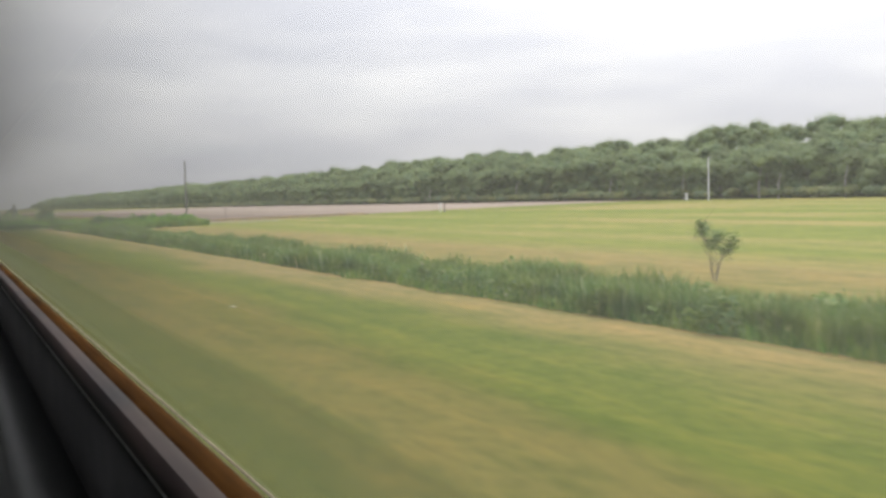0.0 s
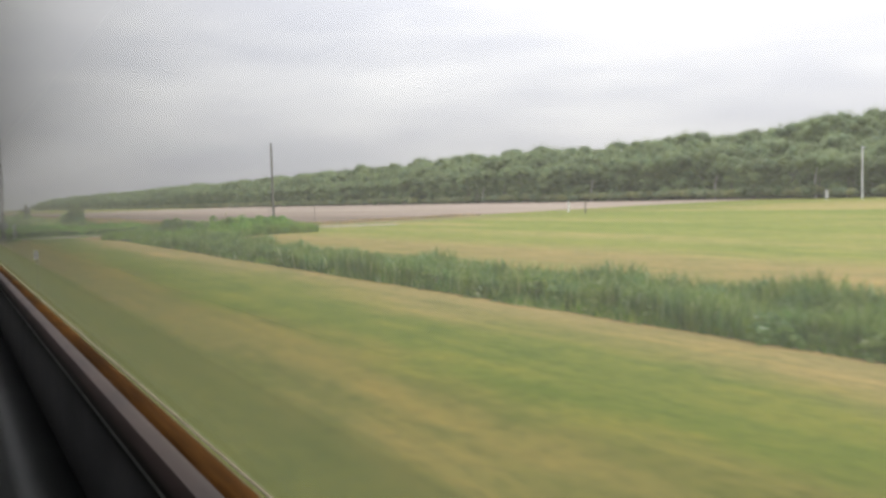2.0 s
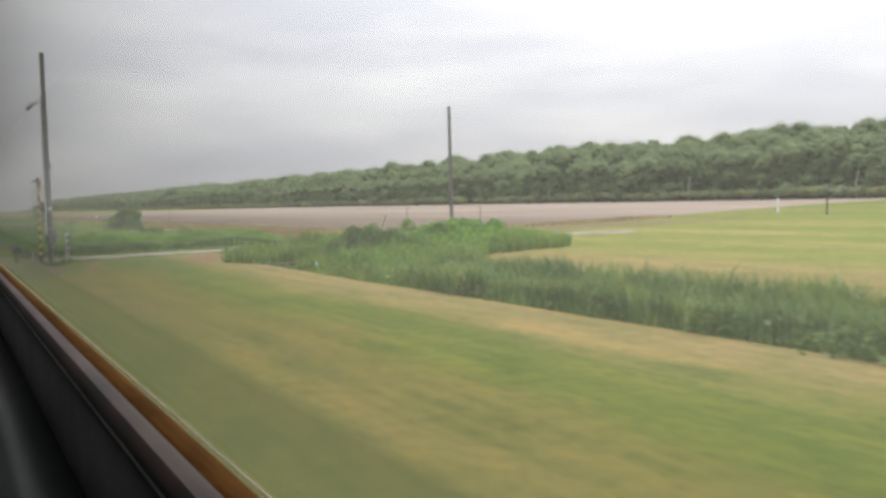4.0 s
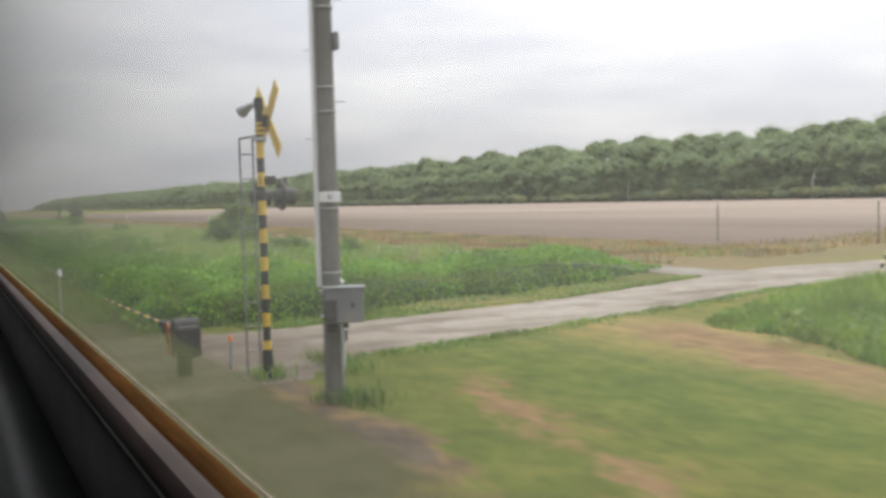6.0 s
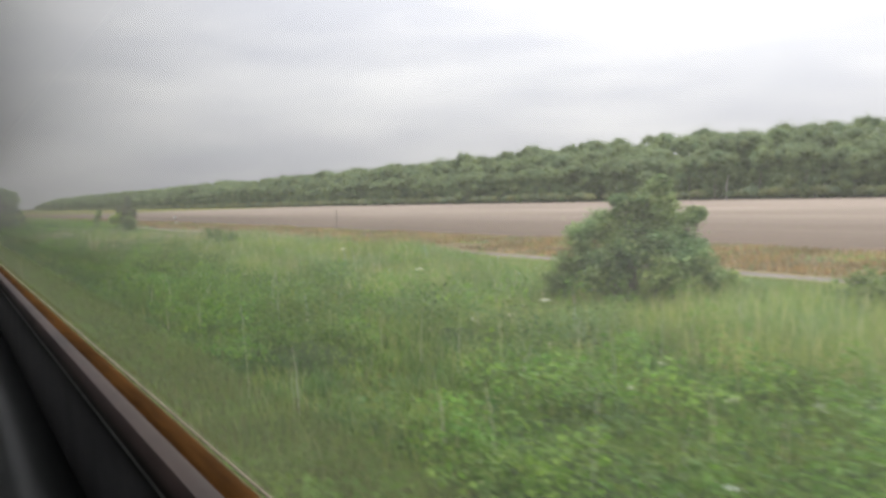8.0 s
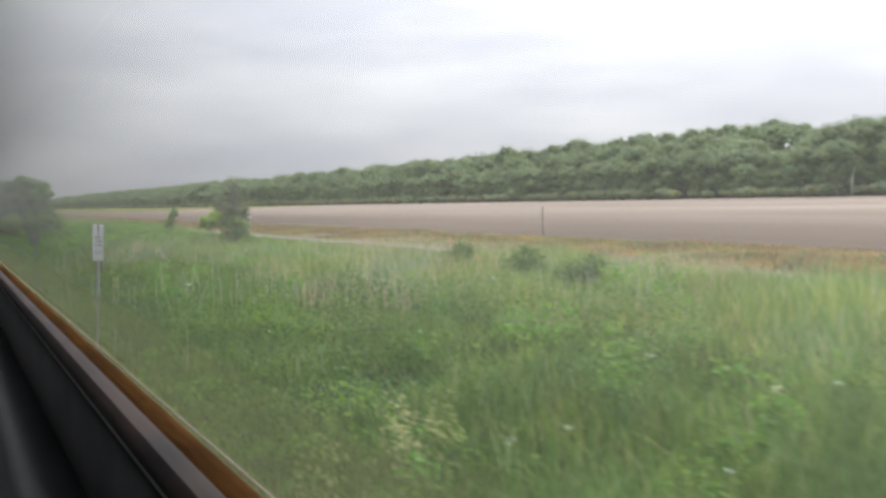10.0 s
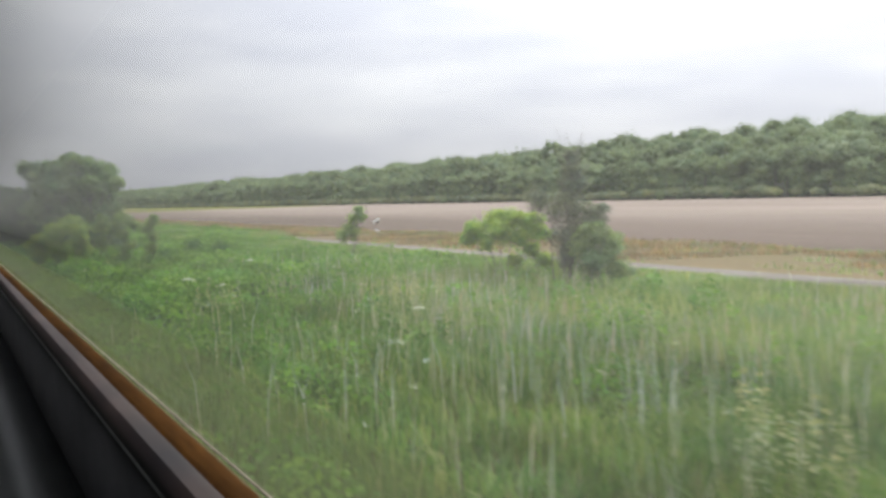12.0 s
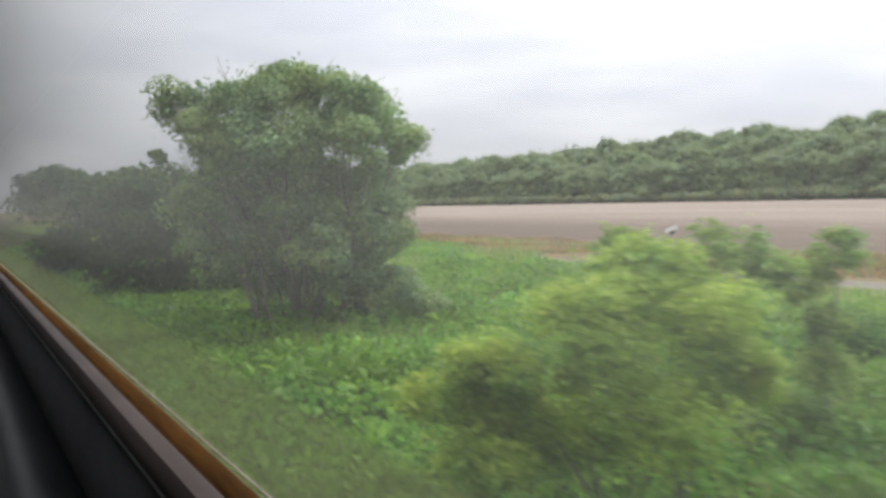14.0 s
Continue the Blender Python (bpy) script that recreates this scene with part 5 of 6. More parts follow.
# ---- woodland on the slope ----
def woodland():
    """Rows of rounded crowns climbing the slope, with an undergrowth hem and pale trunks at the edge."""
    global rng
    rng = np.random.default_rng(40)
    cs, rs, per, sz, mid, hem = [], [], [], [], [], []
    trunks = bmesh.new()
    rows = [(149.6, 2.2, 1.5, 1.7), (153.5, 11.0, 3.6, 6.4), (161, 13.6, 4.2, 7.6), (170, 15.0, 4.6, 8.2), (182, 15.4, 5.0, 8.6), (197, 15.4, 5.2, 9.5), (216, 14.5, 5.8, 11), (240, 13.5, 6.4, 13)]
    for i, (x0, h0, r0, step) in enumerate(rows):
        y = 45.0
        while y < 1900:
            far = 1.0 + max(0, (y - 420)) / 500
            x = x0 + rng.normal(0, 1.6 if i else 0.8)
            h = h0 * (0.60 + 0.30 * rng.random() + 0.44 * float(value_noise(np.array([x * 1.0]), np.array([y * 1.0]), 23.0, 90)[0]))
            r = r0 * (0.62 + 0.85 * rng.random() ** 1.5) * (1 + (far - 1) * 0.25)
            h *= 0.82 + 0.14 * min(1.0, max(0.0, (y - 105) / 45))
            if i == 0 and rng.random() < 0.12:
                y += step * far
                continue
            gz = float(ground_z(x, y))
            n = 12
            th = np.arange(n) * 2.39996 + rng.random() * 6
            q = np.sqrt((np.arange(n) + 0.4) / n) * r * 0.85
            low = 0.06 if i < 1 else 0.30
            zz = gz + h * (low + (0.86 - low) * np.sqrt(1 - 0.8 * (q / r) ** 2))
            skirt = 9 if i else 0
            if skirt:
                th2, q2 = rng.random(skirt) * 6.28, r * (0.5 + 0.5 * rng.random(skirt))
                th, q, zz = np.concatenate([th, th2]), np.concatenate([q, q2]), np.concatenate([zz, gz + h * (0.08 + 0.45 * rng.random(skirt))])
                n += skirt
            cs.append(np.stack([x + np.cos(th) * q, y + np.sin(th) * q, zz], 1))
            mid.append(np.tile([x, y, gz + h * 0.45], (n, 1)))
            rs.append((0.36 + 0.22 * rng.random(n)) * r)
            hem.append(np.full(n, i == 0))
            near = y < 420
            per.append(np.full(n, (70 if i < 4 else 55) if near else 18))
            sz.append(np.full(n, 0.52 if near else 0.85 * far))
            if i in (1, 2) and y < 520 and rng.random() < 0.7:
                rod((x - 1.5, y, gz - 0.3), (x - 1.5 + rng.normal(0, 0.4), y + rng.normal(0, 0.4), gz + h * 0.5), 0.17, 0.09, 5, trunks)
            y += step * far * (0.7 + 0.6 * rng.random())
    cs, rs, per, sz, mid, hem = (np.concatenate(a) for a in (cs, rs, per, sz, mid, hem))
    k = np.repeat(np.arange(len(cs)), per)
    n = len(k)
    d = unit(rng.normal(size=(n, 3)))
    d[:, 2] = np.abs(d[:, 2]) * np.where(rng.random(n) < 0.75, 1, -1)
    pts = cs[k] + d * (rs[k] * (1.1 - 0.5 * rng.random(n)))[:, None] * [1, 1, 0.8]
    w = tagged(new("woodland"), "dense green deciduous wood on a low slope", "forest", kind="stuff")
    size, out = sz[k] * (0.7 + 0.6 * rng.random(n)), d * 0.45 + unit(pts - mid[k]) * 1.1 + [0, 0, 0.35]
    edge = hem[k]
    leaf_mesh("canopy", pts[~edge], size[~edge], M_WOODS, w, out[~edge], 0.40)
    leaf_mesh("edge_scrub", pts[edge], size[edge], M_HEM, w, out[edge], 0.45)
    # the closed inside of each clump
    g = (1 + 5 ** 0.5) / 2
    ico = unit(np.array([(-1, g, 0), (1, g, 0), (-1, -g, 0), (1, -g, 0), (0, -1, g), (0, 1, g), (0, -1, -g), (0, 1, -g), (g, 0, -1), (g, 0, 1), (-g, 0, -1), (-g, 0, 1)]))
    tri = np.array([(0, 11, 5), (0, 5, 1), (0, 1, 7), (0, 7, 10), (0, 10, 11), (1, 5, 9), (5, 11, 4), (11, 10, 2), (10, 7, 6), (7, 1, 8), (3, 9, 4), (3, 4, 2), (3, 2, 6), (3, 6, 8), (3, 8, 9), (4, 9, 5), (2, 4, 11), (6, 2, 10), (8, 6, 7), (9, 8, 1)])
    v = cs[:, None, :] + ico[None] * (rs[:, None] * (0.45 + 0.25 * rng.random((len(cs), 12))))[:, :, None] * [1, 1, 0.8]
    f = (12 * np.arange(len(cs)))[:, None, None] + tri[None]
    mesh_np("inner_canopy", v.reshape(-1, 3), f.reshape(-1, 3), M_WOODS, w)
    part("trunks", trunks, M_BARK, w)
    # pale birch stems at the wood's edge
    for y, h in ((102.5, 6.0), (118.0, 5.0), (123.0, 6.5), (145.0, 7.0), (171.0, 5.5), (214.0, 6.0), (268.0, 5.5)):
        gz = float(ground_z(148.8, y))
        bm = rod((148.8, y, gz - 0.2), (149.0, y + 0.25, gz + h * 0.55), 0.20, 0.15, 8)
        rod((149.0, y + 0.25, gz + h * 0.55), (149.6, y + 0.1, gz + h), 0.15, 0.08, 8, bm)
        part("pale_stem", bm, M_BIRCH, w, "pale birch trunk at the wood's edge")


woodland()


# ---- grass ----
def scatter(n, x0, x1, y0, y1, seed, near_bias=1.0):
    global rng
    rng = np.random.default_rng(seed)
    x = x0 + (x1 - x0) * rng.random(n) ** near_bias
    y = y0 + (y1 - y0) * rng.random(n)
    return x, y


def off_roads(x, y):
    lane_y = np.interp(x, [1, 9, 14, 19, 24], [111.2, 111.4, 112.2, 113.5, 114.3])
    edge = value_noise(x, y, 1.2, 5) * 0.7
    return (np.abs(y - lane_y) > 1.85 + edge * (x > 2.0) + 1.3 * np.clip((5.2 - x) / 1.5, 0, 1)) & ~((np.abs(x - 21.0) < 1.6) & (y > 112))


# rank grass on the bank between ditch and road
x, y = scatter(125000, 10.0, 28.5, 84, 113, 65)
top = np.interp(x, [10, 12.6, 13.7, 19.3, 24.0, 28.0], [107.0, 108.7, 109.3, 111.2, 111.6, 110.0])
side = np.interp(y, [86, 99.5, 101.5, 105.2, 109.0], [12.2, 11.9, 10.4, 12.0, 12.9])
k = (y < top - 0.5 * value_noise(x, y, 1.6, 66)) & (x > side + 0.7 * (value_noise(x, y, 1.4, 66) - 0.4)) & (y > np.interp(x, [12, 16, 28], [86, 90, 99]) + 3 * value_noise(x, y, 3.0, 67)) & (x < 27.5 + value_noise(x, y, 3.0, 68))
x, y, top, side = x[k], y[k], top[k], side[k]
hh = (0.50 + 0.55 * value_noise(x, y, 2.4, 69)) * (0.6 + 0.6 * rng.random(len(x))) * np.clip((top + 0.3 - y) / 2.8, 0.25, 1) * np.clip((x - side + 0.5) / 1.6, 0.3, 1) * np.where((y > 96.6) & (y < 99.8) & (x < 14.2), 0.12, 1)
tagged(blade_mesh("bank_grass", x, y, ground_z(x, y), hh, 0.035 + 0.03 * rng.random(len(x)), 0.2 + 0.4 * rng.random(len(x)), M_RANK, bent=False), "bright green rank grass on the bank by the road", "grass", kind="stuff")

# weeds round the feet of the fence posts, the signal and the pole
feet = np.array([(5.17, 108.09), (5.17, 109.01), (4.25, 106.36), (4.0, 108.26), (4.5, 106.0)])
k = rng.integers(0, len(feet), 900)
x, y = feet[k, 0] + rng.normal(0, 0.17, 900), feet[k, 1] + rng.normal(0, 0.2, 900)
tagged(blade_mesh("rough_grass", x, y, ground_z(x, y), 0.06 + 0.24 * rng.random(900), 0.012 + 0.010 * rng.random(900), 0.3 + 0.5 * rng.random(900), M_BLADE), "tufts of rough grass round the fence posts and pole", "grass", kind="stuff")

# ragged grass along the road's rims
n = 5200
x = 5.2 + 14.5 * rng.random(n) ** 1.2
mid_y = np.interp(x, [3.6, 6.0, 9, 14, 19, 24], [110.7, 111.2, 111.4, 112.2, 113.5, 114.3])
half = np.interp(x, [3.6, 6.0, 9, 14, 19, 24], [3.2, 2.0, 1.75, 1.6, 1.7, 2.2])
y = mid_y + np.where(rng.random(n) < 0.5, -1, 1) * (half + 0.05 + np.abs(rng.normal(0, 0.28, n)) - 0.25 * value_noise(x, x * 0, 0.8, 83))
tagged(blade_mesh("rough_grass", x, y, ground_z(x, y), 0.04 + 0.16 * rng.random(n) * value_noise(x, y, 0.9, 84), 0.014 + 0.012 * rng.random(n), 0.4 + 0.6 * rng.random(n), M_BLADE), "ragged short grass along the gravel road's rims", "grass", kind="stuff")

# longer grass at the foot of the reeds
x, y = scatter(23000, 10.8, 12.6, -6, 90, 60)
k = (x > 12.1 - 1.1 * value_noise(x, y, 1.8, 61) * value_noise(x, y, 5.0, 62)) & off_roads(x, y)
x, y = x[k], y[k]
tagged(blade_mesh("rough_grass", x, y, ground_z(x, y), 0.12 + 0.3 * rng.random(len(x)), 0.025 + 0.02 * rng.random(len(x)), 0.2 + 0.4 * rng.random(len(x)), M_BLADE, bent=False),
       "rough green grass along the ditch", "grass", kind="stuff")

# reeds and weeds in the ditch
x, y = scatter(80000, 12.0, 16.2, -8, 107, 51)
edge = 11.9 + value_noise(x, y, 3.0, 8) * 0.7 + 1.1 * np.clip((y - 86) / 6, 0, 1)
k = (x > edge) & (x < 14.9 + value_noise(x, y, 4.0, 9) + np.clip((y - 86) / 8, 0, 1) * 1.5) & (y < 104.8 - np.abs(x - 14) * 0.4)
x, y = x[k], y[k]
hh = (0.38 + 0.48 * value_noise(x, y, 1.9, 10)) * (0.6 + 0.6 * rng.random(len(x))) * (1 + 0.45 * np.clip((y - 88) / 8, 0, 1)) + 0.25
hh *= np.where(y > 95, np.clip(0.35 + (x - 11.9) / 3, 0.35, 1), 1) * np.where((y > 96.6) & (y < 99.8) & (x < 14.2), 0.12, 1)
for k, m_, words in ((y < 87 + 4 * rng.random(len(y)), M_REED, "dense dark green reeds and weeds in a ditch"), (None, M_BLADE, "bright green rank grass on the ditch bank")):
    rest = k if k is not None else ~done
    done = rest
    q = int(rest.sum())
    tagged(blade_mesh("reed_bed" if m_ is M_REED else "bank_grass", x[rest], y[rest], ground_z(x[rest], y[rest]), hh[rest], 0.035 + 0.03 * rng.random(q), 0.15 + 0.3 * rng.random(q), m_), words, "reeds" if m_ is M_REED else "grass", kind="stuff")


def mounds(name, cx, cy, radius, height, leaves, size, material, label):
    """Domes of leaves that look up and outwards, with dark gaps between them: weeds growing in tufts."""
    n = len(cx) * leaves
    k = np.repeat(np.arange(len(cx)), leaves)
    d = unit(rng.normal(size=(n, 3)))
    d[:, 2] = np.abs(d[:, 2])
    rr = 0.75 + 0.3 * rng.random(n)
    pts = np.stack([cx[k] + d[:, 0] * radius[k] * rr, cy[k] + d[:, 1] * radius[k] * rr, ground_z(cx[k], cy[k]) + d[:, 2] * height[k] * rr + 0.03], 1)
    ob = leaf_mesh(name, pts, size[k] * (0.6 + 0.8 * rng.random(n)), material, None, d + [0, 0, 0.5], 0.55)
    return tagged(ob, label, "weeds", kind="stuff")


x, y = scatter(1500, 12.0, 18.5, -8, 106, 52)
k = ((x < 15.2) | (y > 92)) & ~((y > 96.0) & (y < 100.2) & (x < 14.5))
x, y = x[k], y[k]
n = len(x)
mounds("ditch_weeds", x, y, 0.25 + 0.35 * rng.random(n), 0.35 + 0.45 * rng.random(n), 60, 0.10 + 0.06 * rng.random(n), M_REED, "broad-leaved weeds among the reeds")

x, y = scatter(620, 13.0, 26.5, 88, 106, 71)
k = (y > np.interp(x, [12, 16, 28], [90, 93, 101])) & (y < np.where(x < 16, 100 + (x - 13) * 1.3, 103.9) + (x - 16) * 0.2)
x, y = x[k], y[k]
n = len(x)
k = ~((y > 96.0) & (y < 100.2) & (x < 14.5))
x, y = x[k], y[k]
n = len(x)
mounds("bank_weeds", x, y, 0.3 + 0.5 * rng.random(n), 0.65 + 0.65 * rng.random(n), 90, 0.10 + 0.07 * rng.random(n), M_WEED, "bright broad-leaved weeds on the bank by the road")

def weed_front(x, y):
    """0 on the mown verge beside the road, 1 where the weeds stand."""
    edge = np.interp(x, [3.0, 4.3, 6.7, 10.5, 14.0, 18.0, 22.0], [113.9, 114.0, 114.4, 115.0, 115.6, 116.9, 118.5]) + 0.9 * (value_noise(x, y * 0, 1.3, 31) - 0.5)
    return np.clip((y - edge) / 0.45, 0, 1)


def canopy(name, area, count, height, size, material, label, seed, near=1.0, fuzz=0.3):
    """A closed, lumpy canopy of leaves over a dark sheet that paints the shade inside dense weeds. height: a function
    of the plan; fuzz: how deep the leaves reach.
    """
    x, y = scatter(count, *area, seed, near)
    h = height(x, y)
    e = 0.10
    slope = np.stack([height(x - e, y) - height(x + e, y), height(x, y - e) - height(x, y + e), np.full(len(x), 2 * e)], 1)
    # steep fronts carry as many leaves for their size as the top
    steep = np.linalg.norm(slope, axis=1) / (2 * e)
    again = np.repeat(np.arange(len(x)), np.where(h > 0.10, np.clip(np.round(steep + 0.3 * rng.random(len(x)) - 0.4), 1, 6), 0).astype(int))
    x, y, h, slope, steep = x[again], y[again], h[again], slope[again], steep[again]
    n = len(x)
    x, y = x + rng.normal(0, 0.06, n), y + rng.normal(0, 0.06, n)
    drop = np.where(steep > 1.8, 0.1 + 0.95 * rng.random(n), 1.05 - fuzz * rng.random(n))
    w = tagged(new(name), label, "weeds", kind="stuff")
    pts = np.stack([x, y, ground_z(x, y) + np.maximum(h * drop, 0.04)], 1)
    leaf_mesh("leaves", pts, size * (0.55 + 0.9 * rng.random(n)), material, w, unit(slope) + [0, 0, 0.25], 0.85)
    # dark sheet below the leaves, shade for the gaps painted as a surface
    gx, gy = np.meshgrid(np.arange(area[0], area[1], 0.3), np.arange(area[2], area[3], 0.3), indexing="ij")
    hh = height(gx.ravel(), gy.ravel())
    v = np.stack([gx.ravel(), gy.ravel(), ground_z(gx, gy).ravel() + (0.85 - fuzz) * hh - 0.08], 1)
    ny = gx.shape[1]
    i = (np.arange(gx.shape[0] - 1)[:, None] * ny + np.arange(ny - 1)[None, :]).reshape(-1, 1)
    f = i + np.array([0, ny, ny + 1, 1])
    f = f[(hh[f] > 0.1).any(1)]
    mesh_np("gap_shade_sheet", v, f, M_GAP_SHADE, w)
    return w


# dense weeds on the bank beyond the road, with a steep front darkened by the sheet inside
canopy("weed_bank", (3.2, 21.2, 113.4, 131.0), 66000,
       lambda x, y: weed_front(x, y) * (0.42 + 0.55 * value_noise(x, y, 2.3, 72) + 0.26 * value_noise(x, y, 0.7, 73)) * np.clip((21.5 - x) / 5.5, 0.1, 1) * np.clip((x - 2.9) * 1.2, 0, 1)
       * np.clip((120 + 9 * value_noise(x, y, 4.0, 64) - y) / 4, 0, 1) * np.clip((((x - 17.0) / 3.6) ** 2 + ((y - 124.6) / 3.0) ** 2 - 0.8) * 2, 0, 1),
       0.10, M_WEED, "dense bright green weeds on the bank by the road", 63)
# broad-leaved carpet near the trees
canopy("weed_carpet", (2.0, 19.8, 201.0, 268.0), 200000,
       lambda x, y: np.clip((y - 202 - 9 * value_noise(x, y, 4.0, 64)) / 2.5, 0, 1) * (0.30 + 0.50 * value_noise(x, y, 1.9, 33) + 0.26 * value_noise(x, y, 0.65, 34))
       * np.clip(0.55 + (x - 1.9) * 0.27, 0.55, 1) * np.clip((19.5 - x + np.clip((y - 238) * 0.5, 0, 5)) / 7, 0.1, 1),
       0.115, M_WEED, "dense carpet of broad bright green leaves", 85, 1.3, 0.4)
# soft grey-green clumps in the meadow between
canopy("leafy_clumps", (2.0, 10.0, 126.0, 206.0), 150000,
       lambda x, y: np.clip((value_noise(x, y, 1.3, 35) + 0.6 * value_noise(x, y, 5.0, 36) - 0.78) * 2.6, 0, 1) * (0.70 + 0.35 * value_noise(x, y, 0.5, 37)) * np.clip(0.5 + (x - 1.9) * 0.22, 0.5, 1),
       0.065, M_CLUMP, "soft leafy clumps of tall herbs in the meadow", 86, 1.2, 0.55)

# tall meadow beyond the crossing: near, far
x, y = scatter(160000, 1.7, 9.0, 113.0, 262, 53)
k = off_roads(x, y) & ~((y < 116.5) & (x < 4.0)) & (y > 112.5)
x, y = x[k], y[k]
hh = (0.22 + 0.85 * value_noise(x, y, 2.3, 14)) * (0.55 + 0.6 * rng.random(len(x))) * np.clip(0.45 + (x - 1.7) * 0.35, 0.45, 1.0) * np.where(y < 129, 0.95, 1) * np.where((y > 168) & (y < 212) | (y > 129) & (y < 158), 0.72, 1)
hh *= np.where(y < 121, 0.16 + 0.84 * weed_front(x, y), 1)
tagged(blade_mesh("tall_grass", x, y, ground_z(x, y), hh, 0.016 + 0.014 * rng.random(len(x)), 0.15 + 0.6 * rng.random(len(x)), M_BLADE), "tall green meadow grass beside the line", "grass", kind="stuff")
x, y = scatter(240000, 8.5, 20.6, 113.2, 360, 54)
k = off_roads(x, y)
x, y = x[k], y[k]
hh = (0.20 + 0.85 * value_noise(x, y, 3.2, 16)) * (0.6 + 0.6 * rng.random(len(x))) * np.clip((21.0 - x) / 3 + np.clip((y - 241) / 8, 0, 0.8) + 0.5 * ((y > 129) & (y < 139)), 0.25, 1.0)
hh *= np.where(y < 129, 0.9, 1) * np.where(y < 126, np.clip((20.4 - x) / 7 + np.clip((y - 118) / 8, 0, 1), 0.12, 1), 1)
hh *= np.where(((x - 17.0) / 3.2) ** 2 + ((y - 124.6) / 2.6) ** 2 < 0.6 + 0.8 * value_noise(x, y, 1.0, 17), 0.12, 1)
hh = np.where((y > 184) & (y < 242), np.minimum(hh, np.interp(y, [198, 203], [2.5, 2.0]) * (1 - x / 20.6) + 0.06), np.where((y > 140) & (y < 158), np.minimum(hh, 2.3 * (1 - x / 20.6) + 0.06), hh))
hh *= np.where(y < 122, 0.16 + 0.84 * weed_front(x, y), 1)
tagged(blade_mesh("tall_grass", x, y, ground_z(x, y), hh, 0.035 + 0.03 * rng.random(len(x)), 0.15 + 0.5 * rng.random(len(x)), M_MEADOW, bent=False), "tall pale green meadow grass towards the farm track", "grass", kind="stuff")

# leafy weeds in tufts and drifts
x, y = scatter(1900, 2.0, 16.0, 113.6, 262, 55, 1.25)
k = (weed_front(x, y) > 0.9) & off_roads(x, y) & ~((y < 116.5) & (x < 4.0)) & (value_noise(x, y, 6.0, 18) + 0.3 * rng.random(len(x)) + 0.35 * (y > 196) + 0.45 * (y < 121) + 0.15 * ((y > 125) & (y < 150)) > 0.62)
x, y = x[k], y[k]
n = len(x)
low = np.clip(0.45 + (x - 1.9) * 0.25, 0.45, 1)
mounds("leafy_weeds", x, y, 0.28 + 0.45 * rng.random(n), (0.35 + 0.6 * rng.random(n)) * low, 120, 0.06 + 0.05 * rng.random(n), M_WEED, "bright green broad-leaved weeds in the meadow")
x, y = scatter(520, 2.1, 10.0, 127, 160, 78, 1.2)
k = value_noise(x, y, 4.0, 79) + 0.3 * rng.random(len(x)) > 0.5
x, y = x[k], y[k]
n = len(x)
mounds("leafy_weeds", x, y, 0.3 + 0.45 * rng.random(n), (0.4 + 0.5 * rng.random(n)) * np.clip(0.45 + (x - 1.9) * 0.25, 0.45, 1), 120, 0.05 + 0.04 * rng.random(n), M_WEED, "bright leafy weeds in tufts in the meadow")

# pale stalks, flower heads
x, y = scatter(9000, 2.2, 16.0, 118, 255, 56)
k = (value_noise(x, y, 6.0, 22) > 0.45) & (((y > 160) & (y < 205)) | (rng.random(len(x)) < 0.10)) & ((x > 4.0) | (rng.random(len(x)) < 0.4))
x, y = x[k], y[k]
tagged(blade_mesh("pale_stalks", x, y, ground_z(x, y), 0.7 + 0.5 * rng.random(len(x)), 0.012 + 0.010 * rng.random(len(x)), 0.05 + 0.2 * rng.random(len(x)), M_PALE), "pale dry stalks standing above the meadow", "stalks", kind="stuff")
x, y = scatter(500, 3.0, 14.0, 118, 255, 57)
k = value_noise(x, y, 7.0, 23) > 0.5
x, y = x[k], y[k]
pts = np.stack([x, y, ground_z(x, y) + 0.55 + 0.4 * rng.random(len(x))], 1)
pts = (pts[:, None, :] + rng.normal(0, 0.025, (len(pts), 5, 3)) * [1, 1, 0.6]).reshape(-1, 3)
tagged(leaf_mesh("white_flowers", pts, 0.03 + 0.02 * rng.random(len(pts)), M_PETAL, None, np.tile([0.0, 0.0, 1.0], (len(pts), 1))), "small white flower heads in the meadow", "flowers", kind="stuff")
x, y = scatter(1500, 2.4, 9.0, 160, 215, 59)
k = value_noise(x, y, 3.0, 27) > 0.78
x, y = np.concatenate([x[k], rng.normal(5.1, 0.22, 5), rng.normal(4.6, 0.15, 3)]), np.concatenate([y[k], rng.normal(205.9, 0.22, 5), rng.normal(205.1, 0.2, 3)])
n = len(x)
mounds("yellow_plumes", x, y, 0.08 + 0.10 * rng.random(n), 0.75 + 0.35 * rng.random(n), 70, np.full(n, 0.05), M_PLUME, "cream-yellow flower plumes among the weeds")

x, y = scatter(11000, 6.5, 20.0, 174, 216, 74)
k = (value_noise(x, y, 4.0, 75) > 0.42) & (rng.random(len(x)) < np.interp(y, [185, 196], [1.0, 0.25]))
k &= (y < 198) | (x < 13)
x, y = x[k], y[k]
tagged(blade_mesh("pale_stalks", x, y, ground_z(x, y), (0.65 + 0.55 * rng.random(len(x))) * np.clip((21.5 - x) / 4, 0.5, 1), 0.016 + 0.014 * rng.random(len(x)), 0.08 + 0.25 * rng.random(len(x)), M_SEED), "pinkish pale seed heads standing over the meadow", "stalks", kind="stuff")

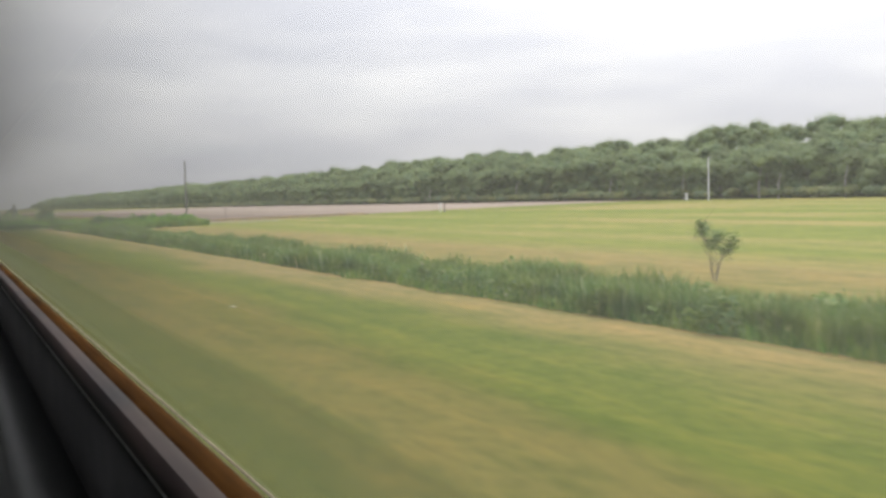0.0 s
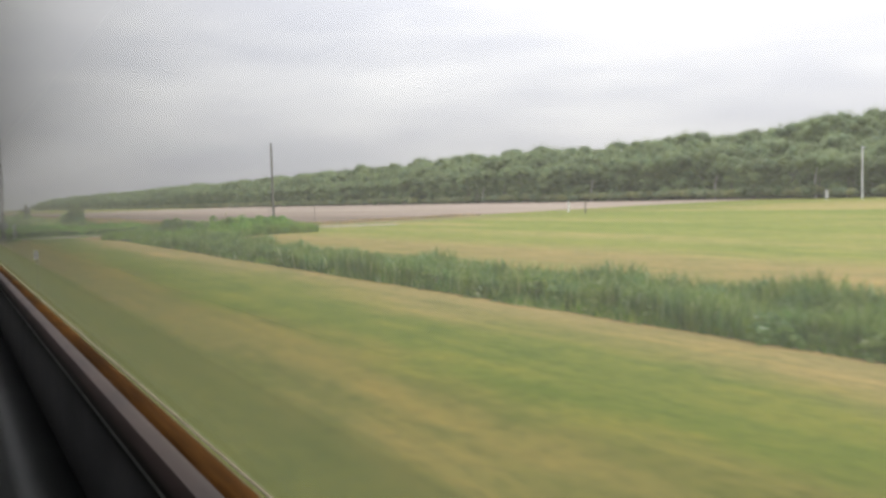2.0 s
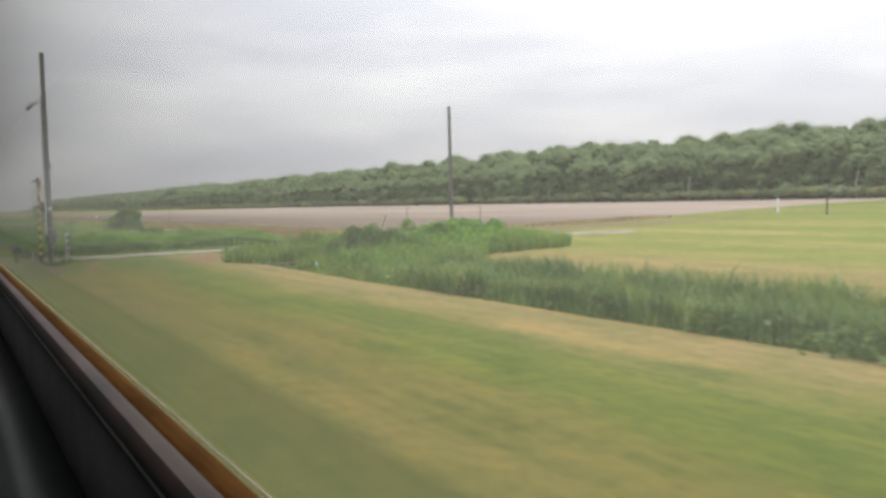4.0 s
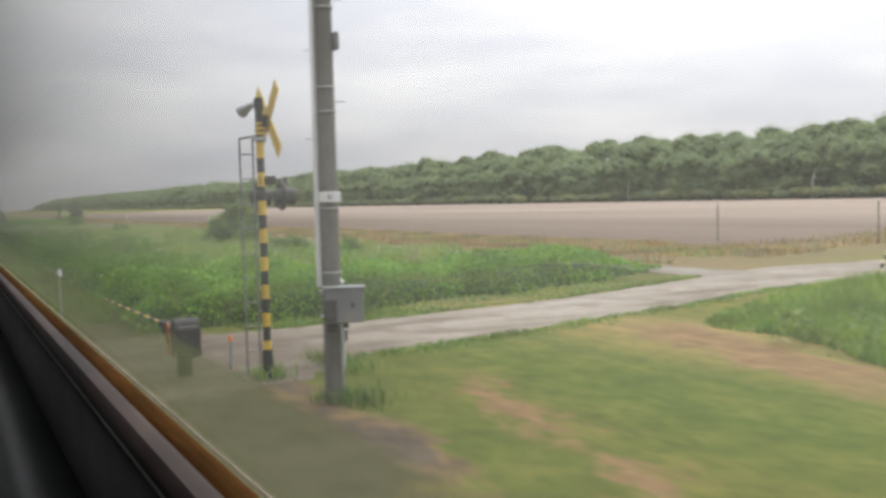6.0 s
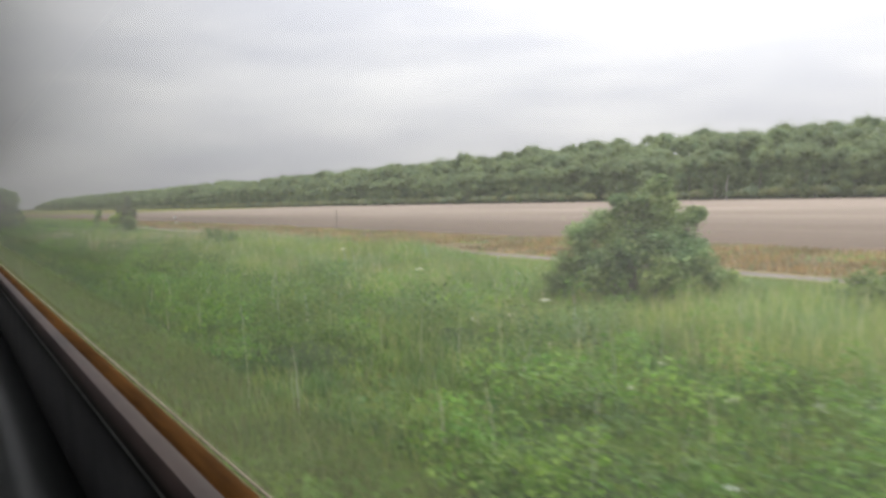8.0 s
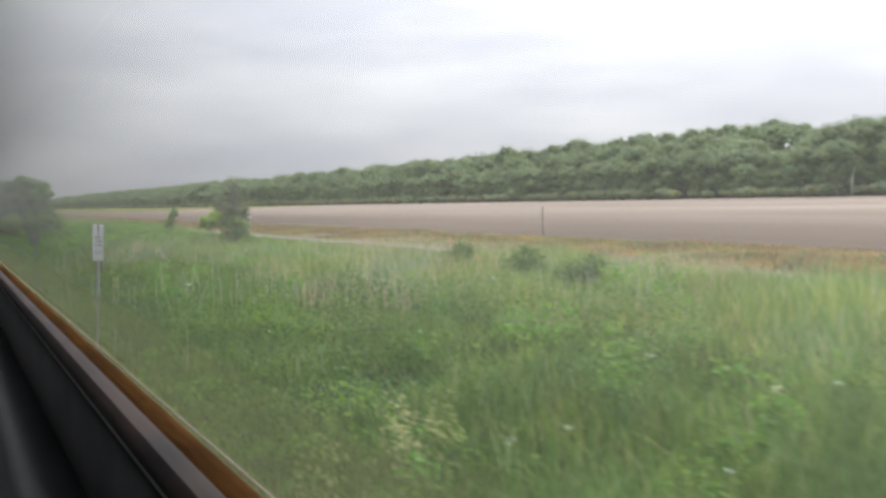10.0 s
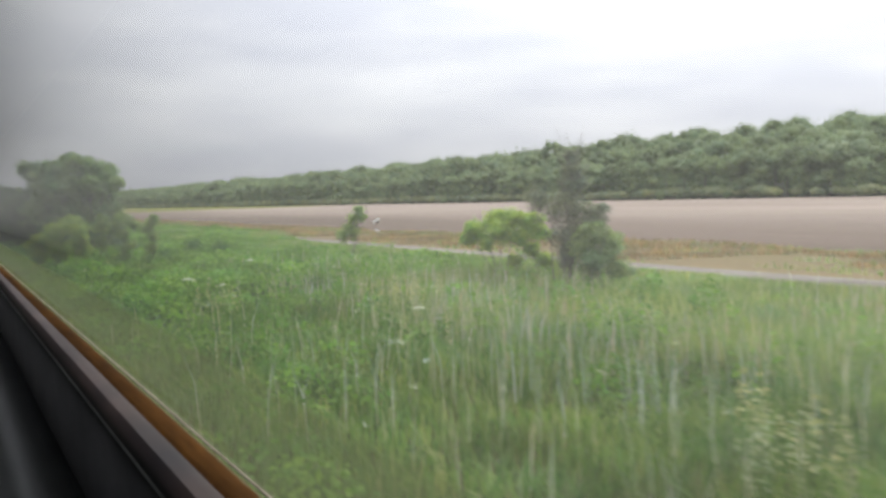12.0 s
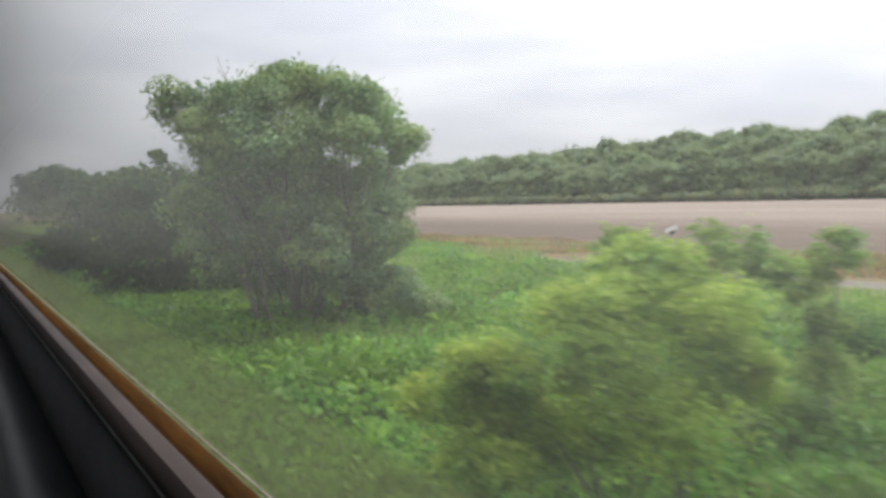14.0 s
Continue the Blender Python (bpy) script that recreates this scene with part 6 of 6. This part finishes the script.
# dry straw-coloured strip by the field
x, y = scatter(110000, 22.2, 31.5, 119.5, 360, 58)
k = (value_noise(x, y, 5.0, 24) + 0.04 * (x - 22) > 0.42) & (x < 30.0 + value_noise(x, y, 6.0, 25) * 1.6)
x, y = x[k], y[k]
tagged(blade_mesh("dry_grass", x, y, ground_z(x, y), 0.10 + 0.35 * rng.random(len(x)) * value_noise(x, y, 3.0, 26), 0.05 + 0.05 * rng.random(len(x)), 0.3 + 0.4 * rng.random(len(x)), M_DRY, bent=False),
       "orange-brown dry grass along the field", "grass", kind="stuff")

x, y = scatter(36000, 22.0, 30.5, 121, 330, 87)
k = value_noise(x * 2.2, y * 0.25, 3.0, 38) > 0.64
x, y = x[k], y[k]
tagged(blade_mesh("rough_grass", x, y, ground_z(x, y), 0.06 + 0.22 * rng.random(len(x)), 0.05 + 0.05 * rng.random(len(x)), 0.3 + 0.5 * rng.random(len(x)), M_MEADOW, bent=False), "streaks of olive-green grass beside the farm track", "grass", kind="stuff")

x, y = scatter(9000, 30.0, 62.0, 116, 134, 61)
start = np.interp(x, [p[0] for p in FIELD_EDGE], [p[1] for p in FIELD_EDGE])
k = (np.abs(y - start + 1.2) < 1.8 + value_noise(x, y, 3.0, 29))
x, y = x[k], y[k]
tagged(blade_mesh("dry_grass", x, y, ground_z(x, y), 0.10 + 0.28 * rng.random(len(x)), 0.05 + 0.05 * rng.random(len(x)), 0.3 + 0.4 * rng.random(len(x)), M_DRY, bent=False),
       "orange-brown dry grass at the field's end", "grass", kind="stuff")

# scraps and single plants that stand out
def umbel(x, y, h, r, seed):
    global rng
    rng = np.random.default_rng(seed)
    u = thing("umbel_plant", x, y, float(ground_z(x, y)), "tall weed with a flat white flower head", "flower", "white umbels in the meadow")
    part("stem", rod((0, 0, 0), (0.02, 0, h), 0.009, 0.006, 6), M_REED, u)
    a, q = rng.random(160) * 6.283, np.sqrt(rng.random(160)) * r
    pts = np.stack([np.cos(a) * q, np.sin(a) * q, h + 0.03 - 0.25 * q * q / r + 0.015 * rng.random(160)], 1)
    leaf_mesh("flower_head", pts, 0.03 + 0.02 * rng.random(160), M_PETAL, u, np.tile([0.0, 0.0, 1.0], (160, 1)), 0.35)
    pts = np.stack([rng.normal(0, 0.12, 14), rng.normal(0, 0.12, 14), h * (0.2 + 0.5 * rng.random(14))], 1)
    leaf_mesh("leaves", pts, np.full(14, 0.2), M_WEED, u, np.tile([0.0, 0.0, 1.0], (14, 1)))


for i, (x_, y_, h_, r_) in enumerate(((4.8, 208.0, 0.80, 0.20), (4.9, 205.4, 0.85, 0.06), (7.3, 131.4, 0.85, 0.08), (4.45, 177.4, 0.8, 0.06), (8.0, 139.0, 0.9, 0.08), (9.5, 146.0, 0.9, 0.09),
                                      (6.0, 199.0, 0.9, 0.08), (7.5, 212.0, 0.9, 0.10), (11.0, 154.0, 1.0, 0.10), (6.4, 190.0, 0.9, 0.08))):
    umbel(x_, y_, h_, r_, 70 + i)

s = thing("white_scrap", 6.03, 12.6, 0.015, "small crumpled off-white scrap lying on the mown grass", "litter")
bm = bmesh.new()
bmesh.ops.create_icosphere(bm, subdivisions=2, radius=0.075, matrix=Matrix.Diagonal((1.3, 1.0, 0.25, 1)))
for v_ in bm.verts:
    v_.co += v_.normal * noise.noise(v_.co * 14) * 0.05
part("sheet", bm, M_SCRAP, s)
for x_, y_, h_ in ((14.7, 124.3, 0.75), (14.8, 124.7, 0.32), (15.1, 124.3, 0.36)):
    s = thing("short_stake", x_, y_, 0, "short pale wooden stake on bare earth", "stake", "stakes on the bare earth")
    smooth(part("post", rod((0, 0, -0.1), (0.02, 0, h_), 0.045, 0.04, 8), M_PALE_WOOD, s))
s = thing("short_stake", 12.4, 94.6, float(ground_z(12.4, 94.6)), "short pale stake at the edge of the ditch", "stake")
smooth(part("post", rod((0, 0, -0.1), (0, 0, 0.42), 0.04, 0.035, 8), M_WHITE, s))
